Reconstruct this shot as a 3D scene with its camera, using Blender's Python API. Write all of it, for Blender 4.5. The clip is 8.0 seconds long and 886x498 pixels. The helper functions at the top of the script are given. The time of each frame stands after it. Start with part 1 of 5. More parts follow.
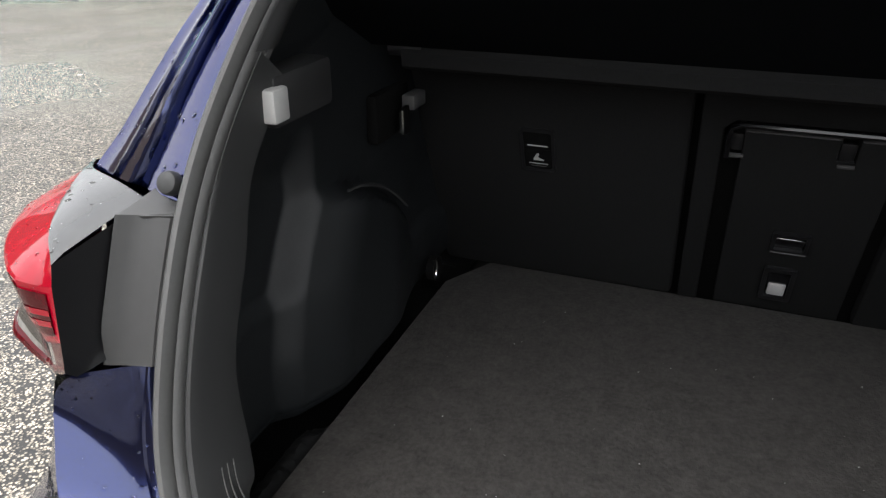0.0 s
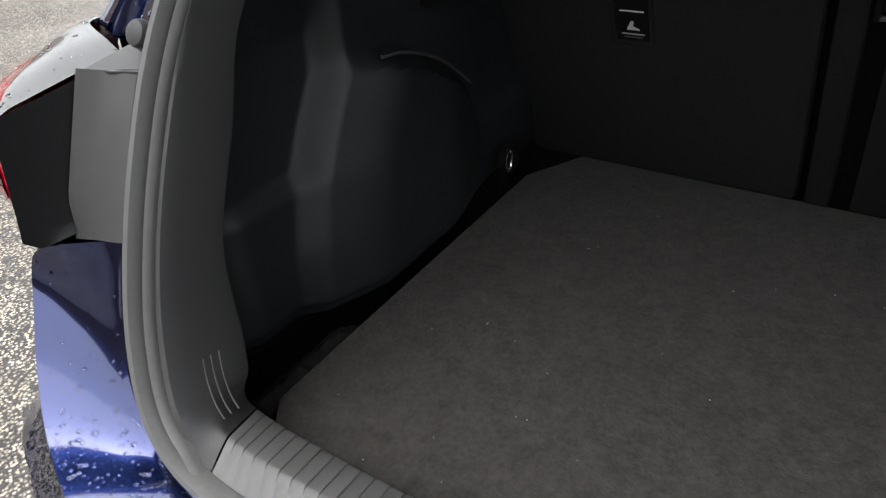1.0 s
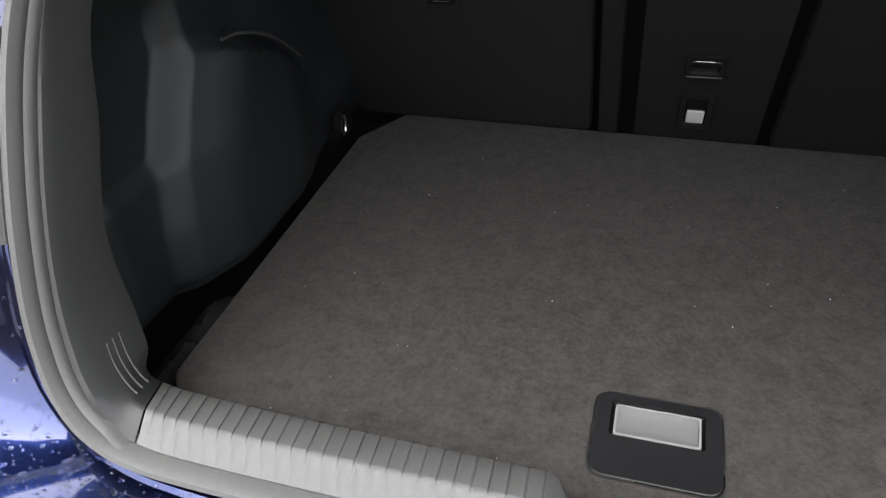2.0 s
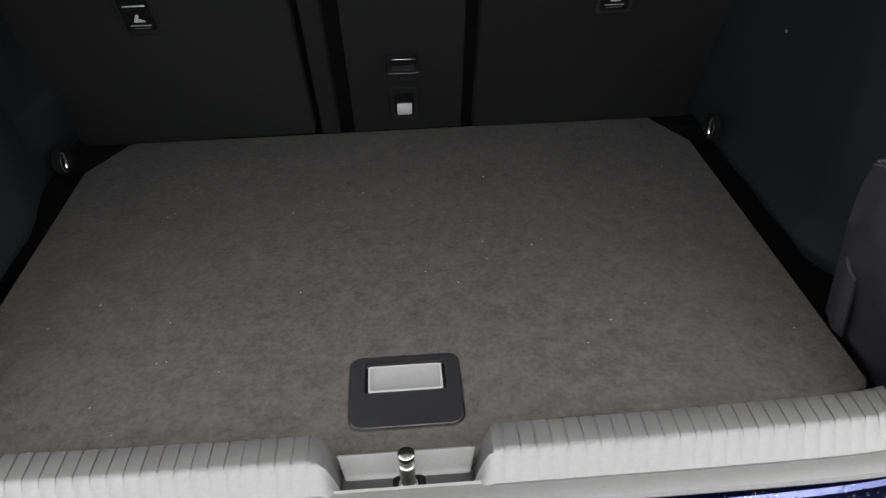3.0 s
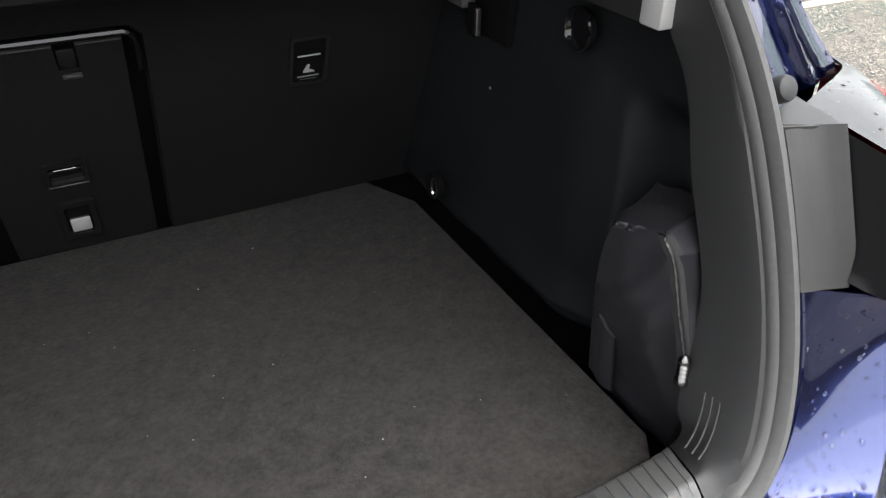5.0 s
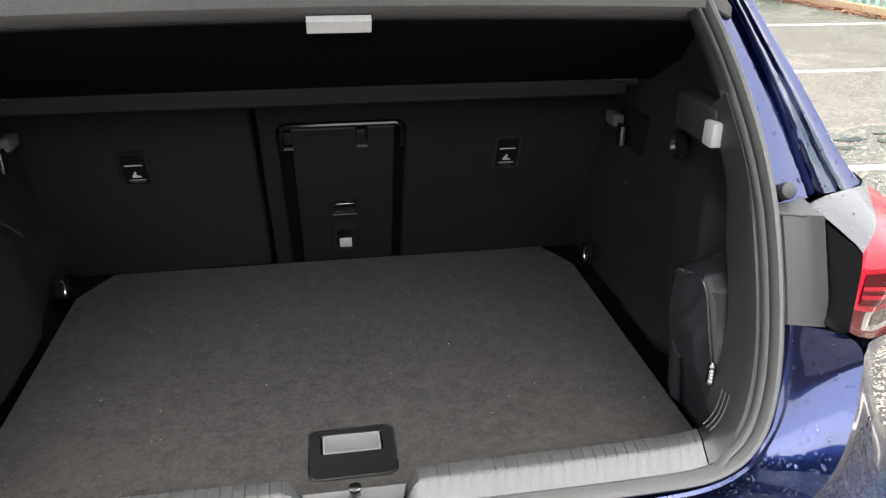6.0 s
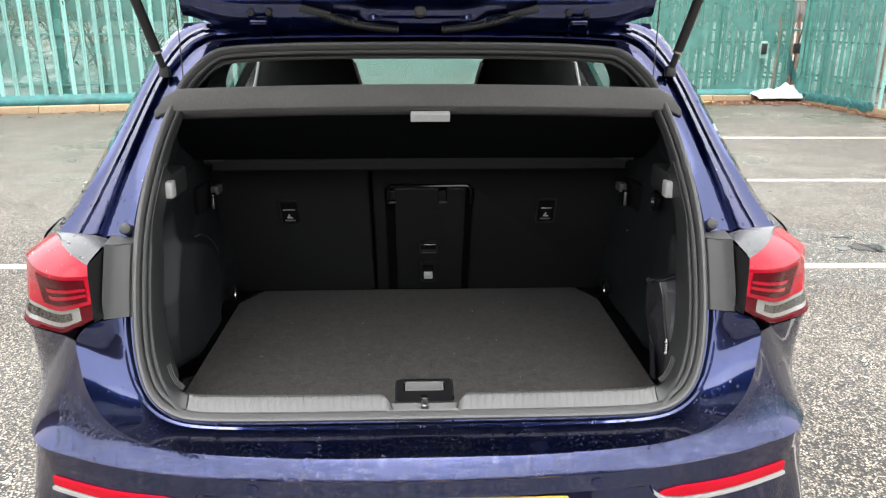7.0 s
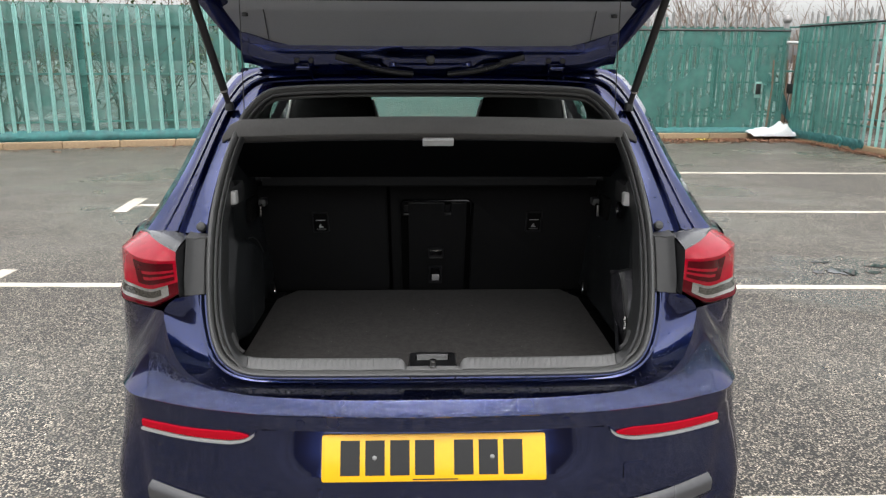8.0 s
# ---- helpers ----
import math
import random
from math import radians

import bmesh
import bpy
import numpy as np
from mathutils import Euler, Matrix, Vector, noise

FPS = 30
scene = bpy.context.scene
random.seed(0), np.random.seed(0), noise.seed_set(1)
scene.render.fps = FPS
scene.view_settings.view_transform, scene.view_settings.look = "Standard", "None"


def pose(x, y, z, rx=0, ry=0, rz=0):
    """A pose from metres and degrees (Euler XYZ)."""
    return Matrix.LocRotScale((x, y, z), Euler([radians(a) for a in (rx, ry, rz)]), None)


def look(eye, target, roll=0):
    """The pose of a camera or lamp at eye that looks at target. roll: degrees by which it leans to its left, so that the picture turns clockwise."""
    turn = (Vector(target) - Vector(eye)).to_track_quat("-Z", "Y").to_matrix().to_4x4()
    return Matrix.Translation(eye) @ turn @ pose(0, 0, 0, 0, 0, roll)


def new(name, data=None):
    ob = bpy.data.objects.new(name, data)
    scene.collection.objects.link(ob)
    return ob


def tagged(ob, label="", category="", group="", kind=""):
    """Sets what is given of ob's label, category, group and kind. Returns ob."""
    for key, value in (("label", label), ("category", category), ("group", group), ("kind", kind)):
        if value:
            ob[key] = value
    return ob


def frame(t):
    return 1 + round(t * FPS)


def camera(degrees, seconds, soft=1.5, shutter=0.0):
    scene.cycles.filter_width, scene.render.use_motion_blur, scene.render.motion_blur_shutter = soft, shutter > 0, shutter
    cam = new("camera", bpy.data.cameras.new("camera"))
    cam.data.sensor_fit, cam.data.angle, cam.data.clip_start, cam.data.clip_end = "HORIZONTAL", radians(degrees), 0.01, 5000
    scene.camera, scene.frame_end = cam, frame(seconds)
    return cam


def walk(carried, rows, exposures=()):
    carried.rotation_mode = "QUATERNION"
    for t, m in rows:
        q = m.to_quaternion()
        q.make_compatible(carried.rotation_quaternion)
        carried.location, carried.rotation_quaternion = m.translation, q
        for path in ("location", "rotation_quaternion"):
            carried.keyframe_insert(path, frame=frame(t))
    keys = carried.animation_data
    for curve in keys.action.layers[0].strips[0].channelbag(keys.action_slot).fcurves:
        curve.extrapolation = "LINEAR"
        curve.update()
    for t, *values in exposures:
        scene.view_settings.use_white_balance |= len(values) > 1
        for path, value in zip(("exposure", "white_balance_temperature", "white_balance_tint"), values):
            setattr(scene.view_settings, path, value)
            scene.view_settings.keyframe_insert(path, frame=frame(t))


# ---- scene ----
cam = camera(62.1, 8.0, soft=1.3)
PATH = [
    (0, (-0.102, -0.244, 1.334), (-0.754, 1.431, 0.458), -0.2),
    (0.5, (-0.045, -0.112, 1.278), (-0.918, 1.391, 0.289), -2.4),
    (1, (-0.039, -0.092, 1.251), (-0.999, 1.282, 0.16), -4.1),
    (1.2, (-0.044, -0.092, 1.25), (-0.974, 1.28, 0.131), -4.5),
    (2.3, (-0.044, -0.237, 1.312), (-0.346, 1.333, 0.111), -2.6),
    (2.5, (-0.014, -0.252, 1.321), (-0.205, 1.337, 0.121), -2.3),
    (3, (0.014, -0.269, 1.312), (0.106, 1.345, 0.135), -1.5),
    (3.5, (0.03, -0.188, 1.305), (0.489, 1.376, 0.146), 0.3),
    (4, (0.041, -0.082, 1.305), (0.798, 1.375, 0.163), 0.9),
    (4.2, (0.058, -0.076, 1.305), (0.907, 1.328, 0.161), 0.9),
    (5.3, (0.045, -0.166, 1.321), (0.734, 1.384, 0.262), 0.8),
    (5.5, (0.027, -0.254, 1.342), (0.595, 1.373, 0.328), 0.5),
    (6, (-0.008, -0.542, 1.427), (0.288, 1.24, 0.567), 0.3),
    (6.25, (-0.034, -0.709, 1.451), (0.174, 1.126, 0.684), 0.2),
    (6.5, (-0.039, -0.859, 1.478), (0.098, 1.005, 0.766), 0.2),
    (7, (-0.014, -1.139, 1.479), (0.059, 0.768, 0.882), 0.1),
    (7.5, (0.002, -1.39, 1.509), (0.062, 0.538, 0.98), 0.2),
    (8, (-0.028, -1.558, 1.497), (0.031, 0.377, 0.997), 0.2),
]
EXPOSURES = [(0, 1.55), (1.2, 1.55), (2.3, 2.3), (4.2, 2.2), (5.5, 1.98), (6.0, 2.25), (6.5, 2.22), (7, 1.9), (7.5, 1.42), (8, 1.02)]
walk(cam, [(t, look(eye, target, roll)) for t, eye, target, roll in PATH], EXPOSURES)

# ---- world, light, exposure ----
world = bpy.data.worlds.new("overcast_sky")
scene.world = world
world.use_nodes = True
wn, wl = world.node_tree.nodes, world.node_tree.links
sky = wn.new("ShaderNodeTexSky")
sky.sky_type, sky.sun_disc = "NISHITA", False
sky.sun_elevation, sky.sun_rotation = radians(78), radians(180)
sky.air_density, sky.dust_density, sky.ozone_density = 1.0, 4.0, 1.0
grey = wn.new("ShaderNodeHueSaturation")
grey.inputs["Saturation"].default_value = 0.12
wl.new(sky.outputs[0], grey.inputs["Color"])
tcw, sepw, rise, shade = wn.new("ShaderNodeTexCoord"), wn.new("ShaderNodeSeparateXYZ"), wn.new("ShaderNodeMapRange"), wn.new("ShaderNodeVectorMath")
rise.inputs["From Min"].default_value, rise.inputs["From Max"].default_value = 0.0, 1.0
rise.inputs["To Min"].default_value, rise.inputs["To Max"].default_value = 1.25, 1.55
shade.operation = "SCALE"
wl.new(tcw.outputs["Generated"], sepw.inputs[0])
wl.new(sepw.outputs[2], rise.inputs["Value"])
wl.new(grey.outputs[0], shade.inputs[0])
wl.new(rise.outputs[0], shade.inputs["Scale"])
wl.new(shade.outputs[0], wn["Background"].inputs["Color"])
wn["Background"].inputs["Strength"].default_value = 0.15

sun = new("sun", bpy.data.lights.new("sun", "SUN"))
sun.data.energy, sun.data.angle, sun.data.color = 0.6, radians(90), (1.0, 0.97, 0.93)
sun.matrix_world = look((0, 0, 0), (0.05, 0.14, -0.98))


# ---- materials ----
def mat(name, colour, rough=0.6, metal=0.0, vary=0.15, grain=60.0, bump=0.0, bump_grain=None, coat=0.0, coat_ior=1.5, patch=3.0, spec=0.5, sheen=0.0):
    m = bpy.data.materials.new(name)
    m.use_nodes = True
    n, l = m.node_tree.nodes, m.node_tree.links
    p = n["Principled BSDF"]
    p.inputs["Metallic"].default_value = metal
    p.inputs["Specular IOR Level"].default_value = spec
    p.inputs["Coat Weight"].default_value = coat
    p.inputs["Coat Roughness"].default_value = 0.03
    p.inputs["Coat IOR"].default_value = coat_ior
    p.inputs["Sheen Weight"].default_value = sheen
    tc = n.new("ShaderNodeTexCoord")
    fine, wide = n.new("ShaderNodeTexNoise"), n.new("ShaderNodeTexNoise")
    fine.inputs["Scale"].default_value, wide.inputs["Scale"].default_value = grain, patch
    fine.inputs["Detail"].default_value, wide.inputs["Detail"].default_value = 6, 4
    for k in (fine, wide):
        l.new(tc.outputs["Object"], k.inputs["Vector"])
    add = n.new("ShaderNodeMath")
    add.operation = "ADD"
    l.new(fine.outputs[0], add.inputs[0])
    l.new(wide.outputs[0], add.inputs[1])
    rng = n.new("ShaderNodeMapRange")
    rng.inputs["From Min"].default_value, rng.inputs["From Max"].default_value = 0.6, 1.4
    rng.inputs["To Min"].default_value, rng.inputs["To Max"].default_value = 1 - vary, 1 + vary
    l.new(add.outputs[0], rng.inputs["Value"])
    mul = n.new("ShaderNodeVectorMath")
    mul.operation = "SCALE"
    mul.inputs[0].default_value = colour
    l.new(rng.outputs[0], mul.inputs["Scale"])
    l.new(mul.outputs[0], p.inputs["Base Color"])
    rr = n.new("ShaderNodeMapRange")
    rr.inputs["From Min"].default_value, rr.inputs["From Max"].default_value = 0.35, 0.65
    rr.inputs["To Min"].default_value, rr.inputs["To Max"].default_value = max(rough - 0.08, 0.02), min(rough + 0.08, 1)
    l.new(wide.outputs[0], rr.inputs["Value"])
    l.new(rr.outputs[0], p.inputs["Roughness"])
    if bump:
        src = fine
        if bump_grain:
            src = n.new("ShaderNodeTexNoise")
            src.inputs["Scale"].default_value, src.inputs["Detail"].default_value = bump_grain, 4
            l.new(tc.outputs["Object"], src.inputs["Vector"])
        b = n.new("ShaderNodeBump")
        b.inputs["Strength"].default_value, b.inputs["Distance"].default_value = bump, 0.002
        l.new(src.outputs[0], b.inputs["Height"])
        l.new(b.outputs[0], p.inputs["Normal"])
    return m


def glass(name, colour, rough=0.0, ior=1.45):
    m = bpy.data.materials.new(name)
    m.use_nodes = True
    p = m.node_tree.nodes["Principled BSDF"]
    p.inputs["Base Color"].default_value = (*colour, 1)
    p.inputs["Roughness"].default_value, p.inputs["IOR"].default_value = rough, ior
    p.inputs["Transmission Weight"].default_value = 1.0
    return m


def asphalt_material():
    m = bpy.data.materials.new("wet_asphalt")
    m.use_nodes = True
    n, l = m.node_tree.nodes, m.node_tree.links
    p = n["Principled BSDF"]
    tc = n.new("ShaderNodeTexCoord")
    vor, big, mid = n.new("ShaderNodeTexVoronoi"), n.new("ShaderNodeTexNoise"), n.new("ShaderNodeTexNoise")
    vor.inputs["Scale"].default_value = 108
    vor.inputs["Randomness"].default_value = 1.0
    big.inputs["Scale"].default_value, big.inputs["Detail"].default_value = 0.45, 5
    mid.inputs["Scale"].default_value, mid.inputs["Detail"].default_value = 34, 6
    for k in (vor, big, mid):
        l.new(tc.outputs["Object"], k.inputs["Vector"])
    sep = n.new("ShaderNodeSeparateColor")
    l.new(vor.outputs["Color"], sep.inputs[0])
    ramp = n.new("ShaderNodeValToRGB")
    ramp.color_ramp.elements[0].color, ramp.color_ramp.elements[1].color = (0.118, 0.102, 0.078, 1), (0.370, 0.322, 0.256, 1)
    e = ramp.color_ramp.elements.new(0.5)
    e.color = (0.240, 0.208, 0.165, 1)
    l.new(sep.outputs[0], ramp.inputs[0])
    gap = n.new("ShaderNodeMapRange")
    gap.inputs["From Min"].default_value, gap.inputs["From Max"].default_value = 0.27, 0.54
    gap.inputs["To Min"].default_value, gap.inputs["To Max"].default_value = 1.18, 0.05
    l.new(vor.outputs["Distance"], gap.inputs["Value"])
    patch = n.new("ShaderNodeMapRange")
    patch.inputs["From Min"].default_value, patch.inputs["From Max"].default_value = 0.3, 0.7
    patch.inputs["To Min"].default_value, patch.inputs["To Max"].default_value = 0.75, 1.2
    l.new(big.outputs[0], patch.inputs["Value"])
    mm = n.new("ShaderNodeMath")
    mm.operation = "MULTIPLY"
    l.new(gap.outputs[0], mm.inputs[0])
    l.new(patch.outputs[0], mm.inputs[1])
    sc = n.new("ShaderNodeVectorMath")
    sc.operation = "SCALE"
    pits, deep = n.new("ShaderNodeMapRange"), n.new("ShaderNodeMath")
    pits.inputs["From Min"].default_value, pits.inputs["From Max"].default_value = 0.36, 0.62
    pits.inputs["To Min"].default_value, pits.inputs["To Max"].default_value = 0.5, 1.35
    deep.operation = "MULTIPLY"
    l.new(mid.outputs[0], pits.inputs["Value"])
    l.new(mm.outputs[0], deep.inputs[0])
    l.new(pits.outputs[0], deep.inputs[1])
    # clumps of coarser stone, a hand's width across
    clump, lift, whole = n.new("ShaderNodeTexNoise"), n.new("ShaderNodeMapRange"), n.new("ShaderNodeMath")
    clump.inputs["Scale"].default_value, clump.inputs["Detail"].default_value, clump.inputs["Roughness"].default_value = 11, 8, 0.75
    lift.inputs["From Min"].default_value, lift.inputs["From Max"].default_value = 0.38, 0.62
    lift.inputs["To Min"].default_value, lift.inputs["To Max"].default_value = 0.72, 1.28
    whole.operation = "MULTIPLY"
    l.new(tc.outputs["Object"], clump.inputs["Vector"])
    l.new(clump.outputs[0], lift.inputs["Value"])
    l.new(deep.outputs[0], whole.inputs[0])
    l.new(lift.outputs[0], whole.inputs[1])
    l.new(ramp.outputs[0], sc.inputs[0])
    l.new(whole.outputs[0], sc.inputs["Scale"])
    l.new(sc.outputs[0], p.inputs["Base Color"])
    # standing wet round the puddles, with a ragged rim
    off, dist, near, most = n.new("ShaderNodeVectorMath"), n.new("ShaderNodeVectorMath"), n.new("ShaderNodeMapRange"), n.new("ShaderNodeMath")
    rim, sumd = n.new("ShaderNodeTexNoise"), n.new("ShaderNodeMath")
    off.operation, dist.operation, most.operation, sumd.operation = "MULTIPLY_ADD", "LENGTH", "MAXIMUM", "ADD"
    off.inputs[1].default_value, off.inputs[2].default_value = (0.42, 0.95, 0), (-1.55, -3.1, 0)
    rim.inputs["Scale"].default_value, rim.inputs["Detail"].default_value = 1.6, 5
    near.inputs["From Min"].default_value, near.inputs["From Max"].default_value = 1.55, 1.05
    near.inputs["To Min"].default_value, near.inputs["To Max"].default_value = 0.0, 0.72
    l.new(tc.outputs["Object"], off.inputs[0])
    l.new(tc.outputs["Object"], rim.inputs["Vector"])
    l.new(off.outputs[0], dist.inputs[0])
    l.new(dist.outputs["Value"], sumd.inputs[0])
    l.new(rim.outputs[0], sumd.inputs[1])
    l.new(sumd.outputs[0], near.inputs["Value"])
    l.new(big.outputs[0], most.inputs[0])
    l.new(near.outputs[0], most.inputs[1])
    wet = n.new("ShaderNodeMapRange")
    wet.inputs["From Min"].default_value, wet.inputs["From Max"].default_value = 0.4, 0.65
    wet.inputs["To Min"].default_value, wet.inputs["To Max"].default_value = 0.6, 0.2
    l.new(most.outputs[0], wet.inputs["Value"])
    l.new(wet.outputs[0], p.inputs["Roughness"])
    b = n.new("ShaderNodeBump")
    b.inputs["Distance"].default_value = 0.010
    flat = n.new("ShaderNodeMapRange")
    flat.inputs["From Min"].default_value, flat.inputs["From Max"].default_value = 0.47, 0.62
    flat.inputs["To Min"].default_value, flat.inputs["To Max"].default_value = 0.6, 0.2
    l.new(most.outputs[0], flat.inputs["Value"])
    l.new(flat.outputs[0], b.inputs["Strength"])
    b.invert = True
    l.new(vor.outputs["Distance"], b.inputs["Height"])
    l.new(b.outputs[0], p.inputs["Normal"])
    return m


PAINT = mat("dark_blue_metallic_paint", (0.0118, 0.0215, 0.096), 0.2, 0.95, 0.06, 900, coat=1.0, coat_ior=1.6)
PAINT.node_tree.nodes["Principled BSDF"].inputs["Coat Roughness"].default_value = 0.06
PAINT.node_tree.nodes["Principled BSDF"].inputs["Specular Tint"].default_value = (0.10, 0.15, 0.34, 1)
RUBBER = mat("grey_black_rubber", (0.088, 0.088, 0.0865), 0.5, 0, 0.12, 200, 0.12, 900)
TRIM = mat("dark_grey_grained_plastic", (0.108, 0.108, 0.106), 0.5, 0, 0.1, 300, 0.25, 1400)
# Darker copy of the sill plastic; the pillar trims' shade is in this colour.
TRIM_SIDE = mat("darkened_grained_plastic", (0.028, 0.0285, 0.0287), 0.5, 0, 0.1, 300, 0.25, 1400)
# Dark grey plastic; light bounced up from the ground is mixed into its colour.
GATE_TRIM = mat("bounce_lightened_gate_plastic", (0.27, 0.285, 0.305), 0.5, 0, 0.1, 300, 0.2, 1400)
HANDLE = mat("grey_handle_plastic", (0.15, 0.15, 0.147), 0.45, 0, 0.1, 200, 0.1, 900)
MIDGREY = mat("light_grey_plastic", (0.24, 0.24, 0.235), 0.4, 0, 0.1, 120)
TRIM_UP = mat("charcoal_pillar_plastic", (0.020, 0.020, 0.0205), 0.55, 0, 0.1, 300, 0.2, 1400)
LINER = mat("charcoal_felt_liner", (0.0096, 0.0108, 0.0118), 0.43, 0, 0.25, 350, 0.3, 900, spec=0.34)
CARPET = mat("dark_grey_boot_carpet", (0.044, 0.0408, 0.0385), 0.95, 0, 0.44, 150, 1.0, 260, patch=46, spec=0.15, sheen=0.03)
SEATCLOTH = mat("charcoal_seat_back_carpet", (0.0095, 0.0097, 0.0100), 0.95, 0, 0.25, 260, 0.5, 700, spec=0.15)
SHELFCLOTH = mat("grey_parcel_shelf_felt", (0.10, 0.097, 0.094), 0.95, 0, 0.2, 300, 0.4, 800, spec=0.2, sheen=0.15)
# Dark shelf underside, taken near black to put its shade into the colour.
SHELFDARK = mat("shaded_shelf_underside", (0.0035, 0.0040, 0.0046), 0.95, 0, 0.2, 300, 0.3, 800, spec=0.03)
BLACK = mat("black_plastic", (0.009, 0.009, 0.010), 0.45, 0, 0.15, 200, 0.1, 1200)
GLOSSBLACK = mat("gloss_black_plastic", (0.006, 0.006, 0.007), 0.14, 0, 0.1, 200)
# Near-black fill; gaps and recesses get their shade from this colour.
VOID = mat("near_black_void", (0.004, 0.004, 0.004), 0.95, 0, 0.2, 200, spec=0.1)
SHOULDER = mat("wet_grey_lamp_housing", (0.055, 0.055, 0.055), 0.28, 0, 0.12, 60, coat=0.35)
COVER = mat("mid_grey_body_plastic", (0.060, 0.060, 0.0595), 0.42, 0, 0.08, 60, 0.06, 600, spec=0.25)
PALE = mat("pale_grey_plastic", (0.42, 0.42, 0.41), 0.4, 0, 0.08, 80)
CHROME = mat("bright_chrome", (0.75, 0.75, 0.74), 0.12, 1.0, 0.05, 80)
SATIN = mat("satin_plated_steel", (0.72, 0.71, 0.69), 0.36, 1.0, 0.08, 90)
STEEL = mat("brushed_steel", (0.42, 0.42, 0.41), 0.3, 1.0, 0.1, 120)
REDLENS = mat("red_lamp_lens", (0.30, 0.0007, 0.012), 0.12, 0, 0.2, 60, coat=0.0, spec=0.38)
DARKRED = mat("deep_red_lamp_chamber", (0.065, 0.001, 0.004), 0.16, 0, 0.3, 120, coat=0.0, spec=0.16)
CLEARLENS = mat("ribbed_clear_lamp_lens", (0.24, 0.235, 0.22), 0.2, 0.2, 0.3, 190, coat=0.4)
BULB = mat("dark_speckled_lamp_inside", (0.075, 0.07, 0.06), 0.25, 0.3, 0.95, 220)
REFLECTOR = mat("red_reflector", (0.36, 0.002, 0.012), 0.14, 0, 0.15, 300, coat=0.0, spec=0.2)
PLATE = mat("yellow_plate", (0.80, 0.41, 0.003), 0.35, 0, 0.05, 60, coat=0.2)
INK = mat("black_print", (0.012, 0.012, 0.012), 0.4, 0, 0.1, 100)
DIFFUSER = mat("satin_grey_diffuser_plastic", (0.045, 0.045, 0.048), 0.3, 0, 0.15, 60, coat=0.15)
GUNMETAL = mat("dark_polished_metal", (0.16, 0.16, 0.155), 0.25, 1.0, 0.1, 80)
NYLON = mat("black_nylon_bag_cloth", (0.024, 0.0235, 0.0275), 0.36, 0, 0.25, 500, 0.3, 1500, patch=20)
PAPER = mat("silver_grey_label", (0.5, 0.5, 0.49), 0.5, 0, 0.1, 100)
TYRE = mat("black_tyre_rubber", (0.018, 0.018, 0.018), 0.8, 0, 0.2, 60, 0.3)
WINDOW = glass("green_tinted_glass", (0.82, 0.9, 0.86))
PRIVACY = glass("dark_privacy_glass", (0.10, 0.11, 0.11))
MISTED = glass("misted_wet_windscreen", (0.90, 0.95, 0.92), 0.14)
WATER = glass("rain_water", (1, 1, 1), 0.0, 1.33)
ASPHALT = asphalt_material()
WHITE = mat("worn_white_road_paint", (0.44, 0.405, 0.34), 0.65, 0, 0.5, 30, 0.5, 90, patch=1.5)
KERBS = mat("weathered_buff_kerb_concrete", (0.29, 0.205, 0.12), 0.85, 0, 0.3, 25, 0.5, 120, patch=2)
FENCE_L = mat("pale_green_galvanised_steel", (0.24, 0.46, 0.42), 0.55, 0.0, 0.2, 12, 0.1, 60, patch=1.0)
FENCE_D = mat("dark_green_steel", (0.05, 0.17, 0.145), 0.55, 0.0, 0.25, 12, 0.1, 60)
HEM = mat("deep_teal_gathered_netting", (0.022, 0.115, 0.112), 0.7, 0.0, 0.45, 14, 0.5, 40, patch=4.0)
FENCE_M = mat("weathered_green_steel", (0.20, 0.36, 0.32), 0.55, 0.0, 0.25, 12, 0.1, 60)
FENCE_G = mat("grey_galvanised_steel", (0.34, 0.33, 0.32), 0.5, 0.3, 0.2, 12, 0.1, 60)
BARK = mat("brown_bare_twigs", (0.17, 0.115, 0.08), 0.9, 0, 0.3, 30, 0.4)
LEAFY = mat("dull_green_foliage", (0.07, 0.10, 0.035), 0.8, 0, 0.5, 20)
LEAVES = mat("brown_fallen_leaves", (0.16, 0.075, 0.04), 0.8, 0, 0.5, 40)
YELLOWLEAF = mat("yellow_leaf_litter", (0.55, 0.42, 0.08), 0.7, 0, 0.3, 30)
SNOW = mat("white_plastic_sacking", (0.6, 0.61, 0.62), 0.5, 0, 0.08, 20, 0.3, 40)


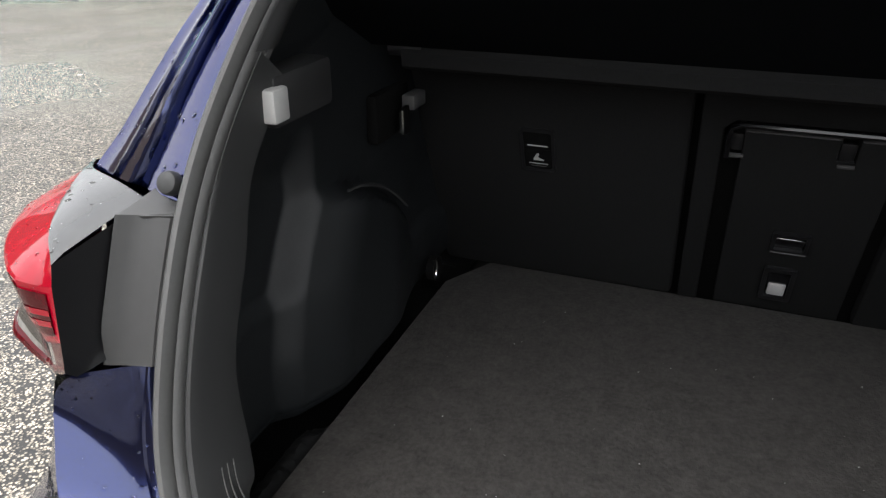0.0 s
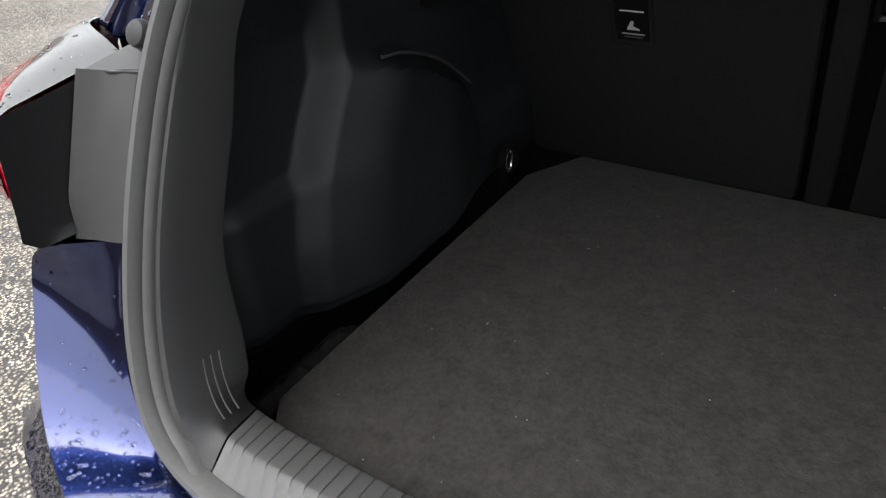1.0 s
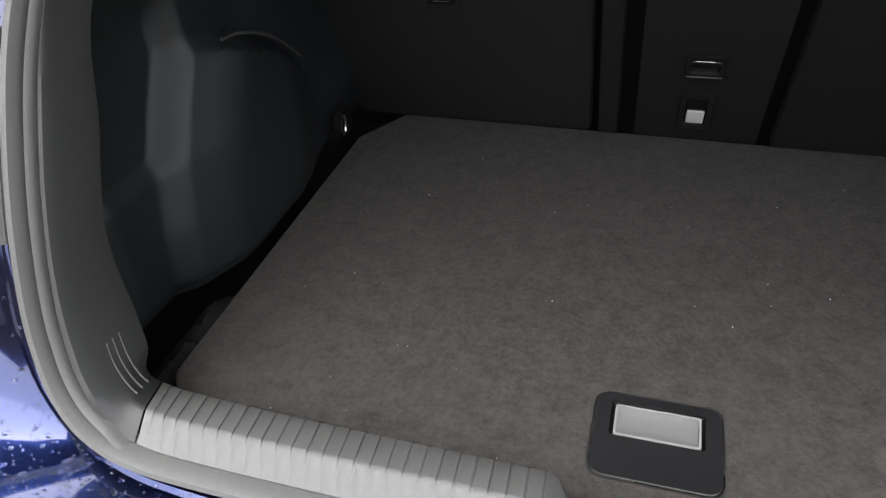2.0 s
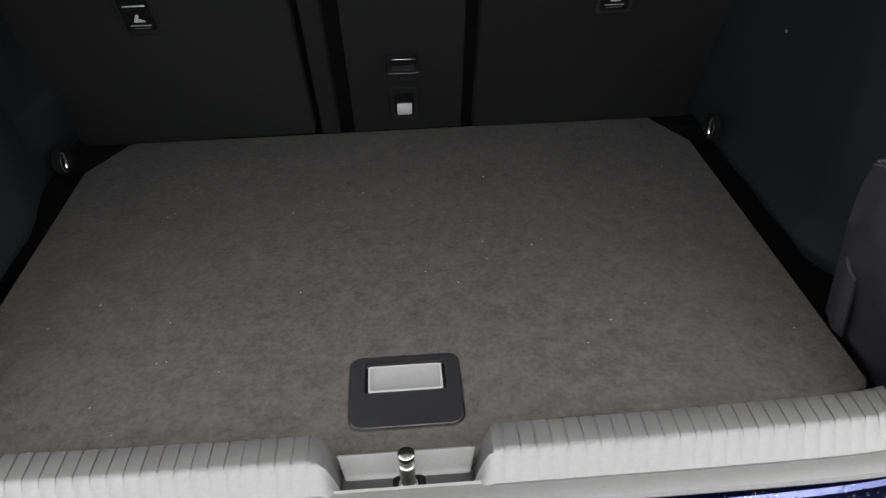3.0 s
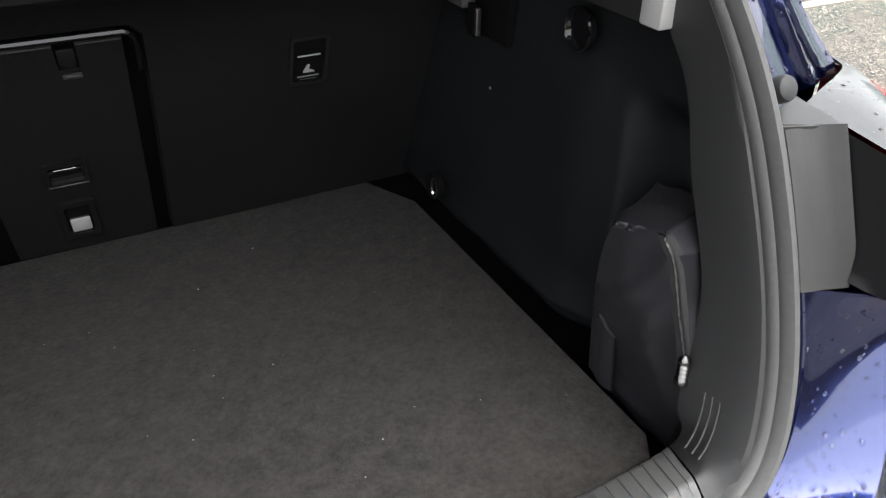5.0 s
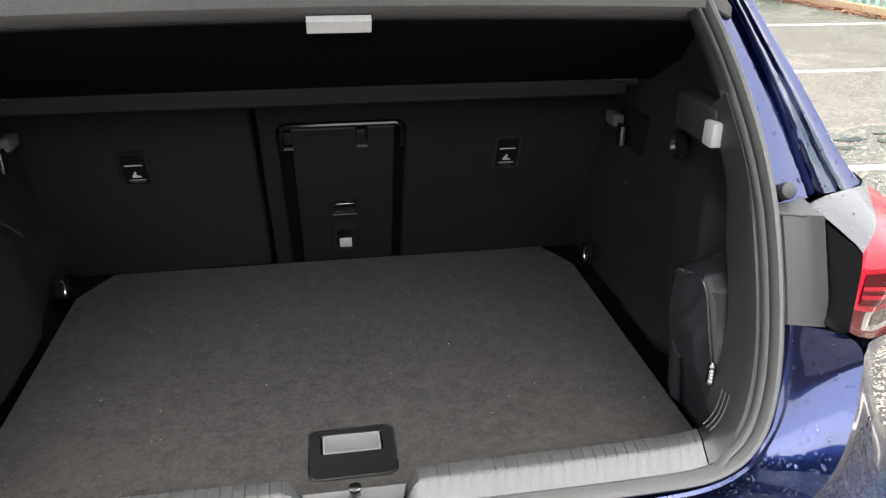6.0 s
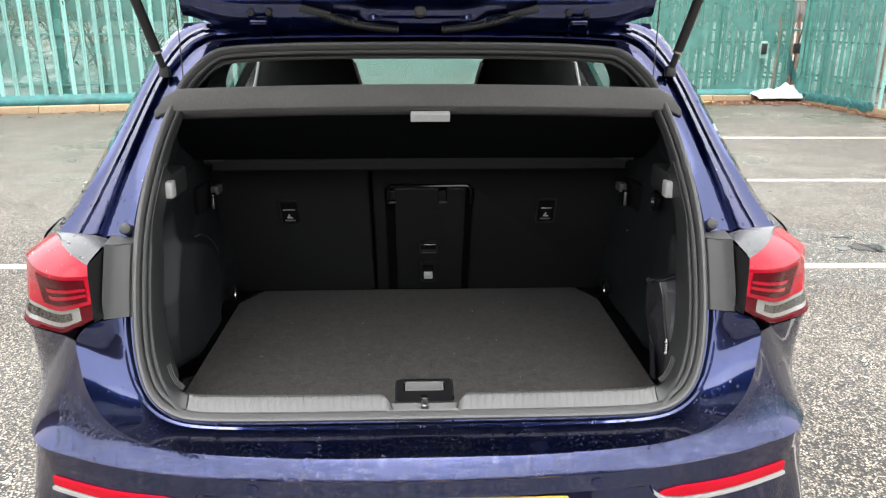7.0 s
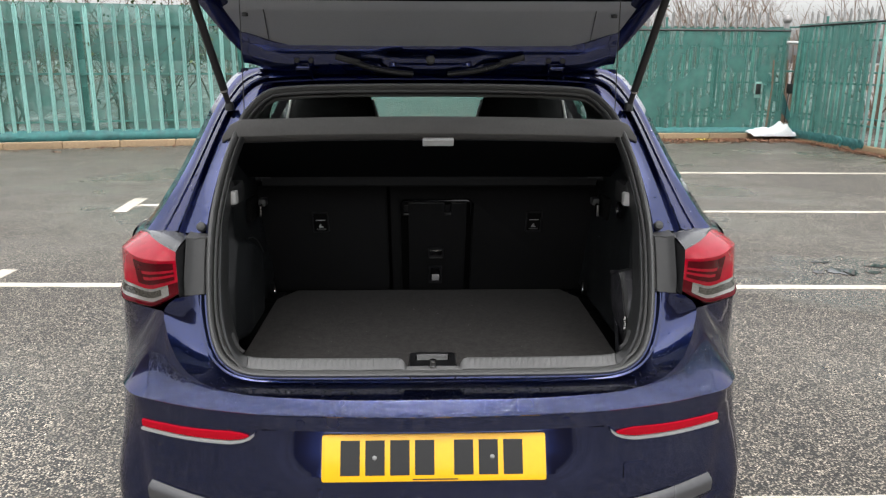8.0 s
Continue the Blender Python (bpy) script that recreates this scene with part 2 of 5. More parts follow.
def netting_material():
    m = bpy.data.materials.new("green_debris_netting")
    m.use_nodes = True
    n, l = m.node_tree.nodes, m.node_tree.links
    p, out = n["Principled BSDF"], n["Material Output"]
    p.inputs["Base Color"].default_value, p.inputs["Roughness"].default_value = (0.055, 0.175, 0.15, 1), 0.8
    clear, mix, tc, noi = n.new("ShaderNodeBsdfTransparent"), n.new("ShaderNodeMixShader"), n.new("ShaderNodeTexCoord"), n.new("ShaderNodeTexNoise")
    clear.inputs[0].default_value = (0.75, 0.95, 0.91, 1)
    noi.inputs["Scale"].default_value, noi.inputs["Detail"].default_value = 2.3, 7
    l.new(tc.outputs["Object"], noi.inputs["Vector"])
    r = n.new("ShaderNodeMapRange")
    r.inputs["From Min"].default_value, r.inputs["From Max"].default_value = 0.3, 0.7
    r.inputs["To Min"].default_value, r.inputs["To Max"].default_value = 0.30, 0.95
    l.new(noi.outputs[0], r.inputs["Value"])
    l.new(r.outputs[0], mix.inputs[0])
    l.new(clear.outputs[0], mix.inputs[1])
    l.new(p.outputs[0], mix.inputs[2])
    l.new(mix.outputs[0], out.inputs["Surface"])
    return m


def vary_by_piece(m, low, high):
    """Let each object that shares this material take its own brightness."""
    n, l = m.node_tree.nodes, m.node_tree.links
    info, rng, sc = n.new("ShaderNodeObjectInfo"), n.new("ShaderNodeMapRange"), n.new("ShaderNodeVectorMath")
    rng.inputs["To Min"].default_value, rng.inputs["To Max"].default_value = low, high
    sc.operation = "SCALE"
    base = n["Principled BSDF"].inputs["Base Color"]
    l.new(info.outputs["Random"], rng.inputs["Value"])
    l.new(base.links[0].from_socket, sc.inputs[0])
    l.new(rng.outputs[0], sc.inputs["Scale"])
    l.new(sc.outputs[0], base)


for m_, lo_, hi_ in ((FENCE_L, .72, 1.12), (FENCE_M, .65, 1.15), (FENCE_G, .75, 1.1), (KERBS, .75, 1.12)):
    vary_by_piece(m_, lo_, hi_)
NET = netting_material()


# ---- building helpers ----
def part(name, bm, material, parent=None, label="", smooth=True, sharp=38):
    me = bpy.data.meshes.new(name)
    bm.to_mesh(me)
    bm.free()
    me.materials.append(material)
    if smooth:
        me.polygons.foreach_set("use_smooth", [True] * len(me.polygons))
        me.set_sharp_from_angle(angle=radians(sharp))
    ob = new(name, me)
    ob.parent = parent
    if label:
        tagged(ob, label)
    return ob


def share(name, ob, m, parent):
    o = new(name, ob.data)
    o.parent, o.matrix_basis = parent, m
    return o


def empty(name, label, category, group="", kind="", at=(0, 0, 0)):
    ob = new(name)
    ob.location = at
    return tagged(ob, label, category, group, kind)


def sheet(rows, close_u=False, close_v=False, thick=0.0):
    bm = bmesh.new()
    vs = [[bm.verts.new(p) for p in r] for r in rows]
    nu, nv = len(vs), len(vs[0])
    for i in range(nu if close_u else nu - 1):
        for j in range(nv if close_v else nv - 1):
            q = [vs[i][j], vs[(i + 1) % nu][j], vs[(i + 1) % nu][(j + 1) % nv], vs[i][(j + 1) % nv]]
            try:
                bm.faces.new(q)
            except ValueError:
                pass
    bmesh.ops.remove_doubles(bm, verts=bm.verts, dist=1e-5)
    bmesh.ops.recalc_face_normals(bm, faces=bm.faces)
    if thick:
        bmesh.ops.solidify(bm, geom=bm.faces[:], thickness=thick)
        bmesh.ops.recalc_face_normals(bm, faces=bm.faces)
    return bm


def box(x0, x1, y0, y1, z0, z1, bevel=0.0, seg=2, m=None):
    bm = bmesh.new()
    bmesh.ops.create_cube(bm, size=1)
    for v in bm.verts:
        v.co = Vector(((x0 + x1) / 2 + v.co.x * (x1 - x0), (y0 + y1) / 2 + v.co.y * (y1 - y0), (z0 + z1) / 2 + v.co.z * (z1 - z0)))
    if bevel:
        bmesh.ops.bevel(bm, geom=bm.edges[:], offset=bevel, segments=seg, affect="EDGES", profile=0.5)
    if m:
        bmesh.ops.transform(bm, matrix=m, verts=bm.verts)
    return bm


def slab(outline, z0, z1, m=None, bevel=0.0):
    """A plate with this outline in x, y, from z0 to z1, its rim rounded."""
    bm = bmesh.new()
    a = [bm.verts.new((x, y, z0)) for x, y in outline]
    b = [bm.verts.new((x, y, z1)) for x, y in outline]
    n = len(a)
    bm.faces.new(a[::-1])
    bm.faces.new(b)
    for i in range(n):
        bm.faces.new((a[i], a[(i + 1) % n], b[(i + 1) % n], b[i]))
    bmesh.ops.recalc_face_normals(bm, faces=bm.faces)
    if bevel:
        rim = [e for e in bm.edges if abs(e.verts[0].co.z - e.verts[1].co.z) < 1e-6]
        bmesh.ops.bevel(bm, geom=rim, offset=bevel, segments=2, affect="EDGES", profile=0.5)
    if m:
        bmesh.ops.transform(bm, matrix=m, verts=bm.verts)
    return bm


def round_rect(x0, x1, y0, y1, r, n=5):
    pts = []
    for cx, cy, a0 in ((x1 - r, y1 - r, 0), (x0 + r, y1 - r, 90), (x0 + r, y0 + r, 180), (x1 - r, y0 + r, 270)):
        for k in range(n + 1):
            a = radians(a0 + 90 * k / n)
            pts.append((cx + r * math.cos(a), cy + r * math.sin(a)))
    return pts


def ring_slab(outer, inner, z0, z1, m=None):
    bm = bmesh.new()
    n = len(outer)
    loops = [[bm.verts.new((x, y, z)) for x, y in o] for o, z in ((outer, z0), (outer, z1), (inner, z1), (inner, z0))]
    for k in range(4):
        a, b = loops[k], loops[(k + 1) % 4]
        for i in range(n):
            bm.faces.new((a[i], a[(i + 1) % n], b[(i + 1) % n], b[i]))
    bmesh.ops.recalc_face_normals(bm, faces=bm.faces)
    if m:
        bmesh.ops.transform(bm, matrix=m, verts=bm.verts)
    return bm


def tube(path, r, n=8, cap=True, radii=None):
    bm = bmesh.new()
    pts = [Vector(p) for p in path]
    rings = []
    for i, p in enumerate(pts):
        t = (pts[min(i + 1, len(pts) - 1)] - pts[max(i - 1, 0)]).normalized()
        a = t.orthogonal().normalized() if i == 0 else (side - t * side.dot(t)).normalized()
        side = a
        b = t.cross(a)
        rr = radii[i] if radii else r
        rings.append([bm.verts.new(p + (a * math.cos(2 * math.pi * k / n) + b * math.sin(2 * math.pi * k / n)) * rr) for k in range(n)])
    for u, w in zip(rings, rings[1:]):
        for k in range(n):
            bm.faces.new((u[k], u[(k + 1) % n], w[(k + 1) % n], w[k]))
    if cap:
        bm.faces.new(rings[0][::-1])
        bm.faces.new(rings[-1])
    bmesh.ops.recalc_face_normals(bm, faces=bm.faces)
    return bm


def lathe(profile, n=24, m=None):
    rows = [[(r * math.cos(2 * math.pi * k / n), r * math.sin(2 * math.pi * k / n), h) for k in range(n)] for r, h in profile]
    bm = sheet(rows, close_v=True)
    if m:
        bmesh.ops.transform(bm, matrix=m, verts=bm.verts)
    return bm


def smooth_line(pts, n, closed=False):
    """n points along a soft curve through pts."""
    P = [Vector(p) for p in pts]
    k = len(P)
    segs = k if closed else k - 1
    out = []
    for s in range(n):
        f = s / n * segs if closed else s / (n - 1) * segs
        i = min(int(f), segs - 1)
        t = f - i
        q = [P[(i + d) % k] if closed else P[min(max(i + d, 0), k - 1)] for d in (-1, 0, 1, 2)]
        out.append(0.5 * (2 * q[1] + (q[2] - q[0]) * t + (2 * q[0] - 5 * q[1] + 4 * q[2] - q[3]) * t * t + (3 * q[1] - q[0] - 3 * q[2] + q[3]) * t ** 3))
    return out


def step(a, b, v):
    t = min(max((v - a) / (b - a), 0), 1)
    return t * t * (3 - 2 * t)


def join(*bms):
    out = bmesh.new()
    for b in bms:
        me = bpy.data.meshes.new("tmp")
        b.to_mesh(me)
        b.free()
        out.from_mesh(me)
        bpy.data.meshes.remove(me)
    return out


def mirror(bm):
    """The same shape on the other side of the car."""
    b = bm.copy()
    bmesh.ops.scale(b, vec=(-1, 1, 1), verts=b.verts)
    bmesh.ops.reverse_faces(b, faces=b.faces)
    return b


def both(name, bm, material, parent, label="", smooth=True, sharp=38):
    other = mirror(bm)
    return part(name, bm, material, parent, label, smooth, sharp), part(name, other, material, parent, label, smooth, sharp)


# ---- ground, markings, kerb, fence ----
ground = part("ground", sheet([[(x, y, 0) for y in (-400, -12, -4, 0, 4, 9, 14, 30, 400)] for x in (-400, -14, -6, 0, 6, 14, 400)]), ASPHALT)
tagged(ground, "wet grey asphalt car park with coarse chippings", "ground", kind="structure")


def strip(name, a, b, w, label):
    a, b = Vector((*a, 0)), Vector((*b, 0))
    n = Vector((0, 0, 1)).cross(b - a).normalized() * w / 2
    cnt = max(int((b - a).length / 0.12), 2)
    rows = []
    for i in range(cnt + 1):
        p = a.lerp(b, i / cnt)
        j1, j2 = (noise.noise((p.x * 9, p.y * 9, 3)) * 0.008, noise.noise((p.x * 9, p.y * 9, 8)) * 0.008)
        rows.append([(p + n * (1 + j1 / w * 2)).to_tuple()[:2] + (0.0,), (p + n * (1 + j1 / w * 2)).to_tuple()[:2] + (0.004,),
                     (p - n * (1 + j2 / w * 2)).to_tuple()[:2] + (0.004,), (p - n * (1 + j2 / w * 2)).to_tuple()[:2] + (0.0,)])
    return tagged(part(name, sheet(rows), WHITE, None, smooth=False), label, "road marking", "white bay lines", "structure")


strip("bay_line", (-3.0, 3.31), (9.5, 2.95), 0.085, "worn white painted bay line on asphalt")
strip("bay_line", (1.6, 5.74), (9.5, 5.53), 0.085, "worn white painted bay line on asphalt")
strip("bay_line", (1.6, 8.39), (8.6, 8.2), 0.085, "worn white painted bay line on asphalt")
strip("bay_line", (1.1, 0.668), (6.5, 0.60), 0.085, "worn white painted bay line on asphalt")
strip("bay_tee", (-3.05, 5.76), (-3.1, 6.5), 0.14, "short white painted tee end of a bay line")
strip("bay_tee_arm", (-3.0, 6.13), (-1.2, 6.08), 0.085, "white painted line joining the tee end")
strip("bay_tee", (-3.02, 3.68), (-3.06, 2.98), 0.12, "short white painted tee end of a bay line")


def puddle(cx, cy, rx, ry, seed):
    pts = []
    for k in range(40):
        a = 2 * math.pi * k / 40
        f = 0.75 + 0.45 * noise.noise((math.cos(a) * 2 + seed, math.sin(a) * 2, seed))
        pts.append((cx + rx * f * math.cos(a), cy + ry * f * math.sin(a)))
    m = puddle.material
    tagged(part("puddle", slab(pts, 0.0005, 0.0042), m, None, smooth=False), "shallow rain puddle lying on the asphalt", "puddle", "puddles", "structure")


puddle.material = mat("standing_water", (0.02, 0.02, 0.019), 0.02, 0, 0.05, 30)
for px, py, pa, pb, ps in ((3.05, 3.52, .15, .12, 3), (3.27, 3.50, .07, .05, 9), (3.42, 3.66, .14, .05, 5), (3.62, 3.60, .06, .04, 11), (3.02, 3.78, .10, .03, 13), (3.72, 3.76, .08, .03, 15), (2.86, 3.50, .05, .06, 17)):
    puddle(px, py, pa, pb, ps)

KERB_LINE = [(-16.0, 9.6), (-7.04, 10.95), (-4.4, 11.58), (4.66, 12.7), (7.15, 12.8)]
KERB_SIDE = [(7.15, 12.8), (7.46, 10.1), (8.1, 4.0), (8.6, -3.0)]


def along(line, s):
    for a, b in zip(line, line[1:]):
        d = math.dist(a, b)
        if s <= d or b == line[-1]:
            f = s / d
            return Vector((a[0] + (b[0] - a[0]) * f, a[1] + (b[1] - a[1]) * f, 0)), math.atan2(b[1] - a[1], b[0] - a[0])
        s -= d


def length(line):
    return sum(math.dist(a, b) for a, b in zip(line, line[1:]))


def kerb(line, label):
    top = empty("kerb", label, "kerb", "car park kerbs", "structure")
    stone = None
    s, L = 0.0, length(line)
    while s < L - 0.3:
        p, a = along(line, s + 0.455)
        m = Matrix.Translation(p) @ Matrix.Rotation(a, 4, "Z") @ Matrix.Rotation(radians(random.uniform(-1, 1)), 4, "X")
        if stone is None:
            stone = part("kerb_stone", box(-0.45, 0.45, 0, 0.14, -0.1, 0.11, 0.012), KERBS, top)
            stone.matrix_basis = m
        else:
            share("kerb_stone", stone, m, top)
        s += 0.91
    return top


kerb(KERB_LINE, "row of buff weathered concrete kerb stones below the fence")
kerb(KERB_SIDE, "row of buff weathered kerb stones turning the corner")


def pale_mesh(h, w=0.07):
    """A W-section palisade pale with a pointed head."""
    xs = [(-w / 2, 0.0), (-w / 4, -0.018), (0, -0.006), (w / 4, -0.018), (w / 2, 0.0)]
    rows = [[(x, y, z) for x, y in xs] for z in (0.05, h * 0.5, h - 0.06)]
    rows.append([(x * 0.35, y, h + (0.02 if abs(x) < 0.001 else 0.0)) for x, y in xs])
    return sheet(rows, thick=0.003)


def fence(line, shift, h, pitch, pale_m, label, net_to=1.0, net_h=None, posts=2.75, from_s=0.0, net_off=0.065):
    top = empty("palisade_fence", label, "fence", "car park fence", "structure")
    L = length(line)
    first = post = None

    def place(s, off):
        p, a = along(line, s)
        return Matrix.Translation(p + Vector((-math.sin(a), math.cos(a), 0)) * off) @ Matrix.Rotation(a, 4, "Z")
    s = from_s
    while s < L:
        m = place(s, shift) @ Matrix.Rotation(radians(random.uniform(-0.7, 0.7)), 4, "Y")
        if first is None:
            first = part("pale", pale_mesh(h), pale_m, top)
            first.matrix_basis = m
        else:
            share("pale", first, m, top)
        s += pitch
    s = from_s
    while s < L + 0.1:
        m = place(min(s, L - 0.01), shift + 0.1)
        if post is None:
            post = part("post", box(-0.05, 0.05, -0.03, 0.03, 0, h - 0.1, 0.006), FENCE_D, top)
            post.matrix_basis = m
        else:
            share("post", post, m, top)
        s += posts
    for z in (0.42, h * 0.52, h - 0.3):
        pts = [place(from_s + (L - from_s) * k / 40 * 0.999, shift + 0.04).translation + Vector((0, 0, z)) for k in range(41)]
        part("rail", tube(pts, 0.022, 4), FENCE_D, top)
    nh = net_h or h - 0.03
    if net_off < 0:
        pts = [place(from_s + (L - from_s) * k / 40 * 0.999, shift - .05).translation + Vector((0, 0, h - .01)) for k in range(41)]
        part("top_wire", tube(pts, 0.02, 5), INK, top, "dark wire along the top of the netting")
    rows = []
    for k in range(121):
        m = place(from_s + (L - from_s) * net_to * k / 120 * 0.999, shift + net_off)
        rows.append([m @ Vector((0, 0.02 * noise.noise((k * 0.35, z * 3, 1)), 0.06 + z * nh)) for z in (0, 0.02, 0.06, 0.25, 0.5, 0.75, 0.97, 1.0)])
    part("netting", sheet(rows), NET, top, "translucent green debris netting tied behind the pales")
    hem = []
    for k, r in enumerate(rows):
        w = .03 * noise.noise((k * .5, 2, 7))
        hem.append([r[0] + Vector((0, -.10 + w, z_ + w * .6)) for z_ in (0, .05, .10, .15, .21)])
        for q, bulge in enumerate((0, -.03, -.04, -.02, .06)):
            hem[-1][q] = hem[-1][q] + Vector((0, bulge + .5 * w * (q % 2), -.07 * q / 4 if net_off < 0 else 0))
    part("netting_hem", sheet(hem, thick=.01), HEM, top, "gathered dark green netting hem along the kerb")
    return top


fence([*KERB_LINE[:3], (-1.6, 11.93)], 0.28, 2.36, 0.215, FENCE_L, "tall pale green palisade fence backed with green netting", posts=2.6)
fence([(-1.4, 11.96), *KERB_LINE[3:]], 0.3, 2.06, 0.155, FENCE_M, "green palisade fence sheeted with dark green netting", posts=2.4, net_off=-0.045)
fence(KERB_SIDE, 0.06, 2.12, 0.16, FENCE_L, "pale green palisade fence along the car park side", net_to=0.13, posts=2.7, net_off=-0.045)
fence([(2.5, 13.35), (7.4, 13.75), (7.9, 11.6), (9.0, 4.0)], 0.55, 2.45, 0.17, FENCE_G, "grey galvanised palisade fence standing behind the green one", net_to=0.001, posts=2.6)


def corner_post():
    c = empty("corner_post", "grey steel corner post with a round cap and bracket lamp", "post", at=(7.08, 13.14, 0))
    part("shaft", tube([(0, 0, 0), (0, 0, 2.2)], 0.05, 12), FENCE_G, c)
    part("cap", lathe([(0.0, 2.34), (0.05, 2.33), (0.085, 2.28), (0.09, 2.24), (0.06, 2.19), (0.0, 2.18)], 16), FENCE_G, c)
    part("bracket_arm", tube([(0.0, -0.08, 1.83), (0.22, -0.16, 1.82)], 0.03, 8), PALE, c)
    part("cable", tube([(0.22, -0.14, 1.7), (0.2, -0.12, 1.3), (0.14, -0.1, 0.9), (0.12, -0.1, 0.3)], 0.012, 6), INK, c)
    part("junction_box", box(0.1, 0.2, -0.16, -0.06, 0.86, 1.05, 0.01), INK, c)
    part("rusty_stake", tube([(-0.24, -0.1, 0.2), (-0.2, -0.08, 1.0), (-0.22, -0.08, 1.5)], 0.022, 6), BARK, c)


corner_post()
notice = empty("notice_plate", "small dark notice plate fixed on the green fence", "sign", at=(6.55, 12.92, 0.0))
part("plate", box(-0.05, 0.05, -0.01, 0.01, 0.85, 1.05, 0.004), INK, notice)
part("backing", box(-0.065, 0.065, 0.012, 0.02, 0.78, 1.09, 0.004), FENCE_M, notice)


def sack_heap():
    rows = []
    for i in range(25):
        a = i / 24
        rows.append([])
        for j in range(13):
            b = j / 12 * math.pi
            h = (0.16 + 0.16 * math.exp(-((a - 0.68) / 0.13) ** 2) + 0.05 * math.exp(-((a - 0.25) / 0.12) ** 2)) * math.sin(math.pi * min(max(a, 0.02), 0.98)) ** 0.4
            n = noise.noise((a * 9, b * 2, 4)) * 0.05
            rows[-1].append((a * .95, -math.cos(b) * 0.25, max(.8 * h * math.sin(b) ** .6 + n * 1.6 * math.sin(b), 0)))
    bm = sheet(rows)
    bmesh.ops.transform(bm, matrix=Matrix.Translation((6.35, 12.72, 0.08)), verts=bm.verts)
    tagged(part("sacking", bm, SNOW), "crumpled white plastic sacking heaped in the fence corner", "sacking")


sack_heap()


def leaf_litter(name, material, count, seed, spot, label):
    rnd = random.Random(seed)
    vs, fs = [], []
    for _ in range(count):
        x, y, z = spot(rnd)
        a, r, t = rnd.uniform(0, 6.28), rnd.uniform(0.02, 0.05), rnd.uniform(-0.02, 0.03)
        c, s = math.cos(a) * r, math.sin(a) * r
        k = len(vs)
        vs += [(x + c, y + s, z + 0.012), (x - s * 0.5, y + c * 0.5, z + 0.02 + t * 0.5), (x - c, y - s, z + 0.012), (x + s * 0.5, y - c * 0.5, z + 0.02)]
        fs += [(k, k + 1, k + 2), (k, k + 2, k + 3)]
    me = bpy.data.meshes.new(name)
    me.from_pydata(vs, [], fs)
    me.materials.append(material)
    tagged(new(name, me), label, "leaves", kind="stuff")


def by_kerb(rnd):
    if rnd.random() < 0.6:
        x = 7.1 - abs(rnd.gauss(0, 1.6))
        return x, 12.7 + (x - 5.9) * 0.07 - abs(rnd.gauss(0, 0.28)), 0
    p, _ = along(KERB_SIDE, rnd.uniform(0, 6))
    return p.x - abs(rnd.gauss(0, 0.12)), p.y, 0


leaf_litter("fallen_leaves", LEAVES, 5200, 2, by_kerb, "drift of brown fallen leaves against the kerb")
leaf_litter("yellow_leaves", YELLOWLEAF, 40, 4, lambda r: (5.35 + r.gauss(0, 0.08), 12.45 + r.gauss(0, 0.05), 0.01), "small patch of yellow leaf litter by the kerb")


def along_left(rnd):
    p, _ = along(KERB_LINE, rnd.uniform(3, 12))
    return p.x, p.y - abs(rnd.gauss(0, 0.35)), 0


leaf_litter("scattered_leaves", LEAVES, 300, 6, along_left, "brown leaves scattered along the kerb foot")


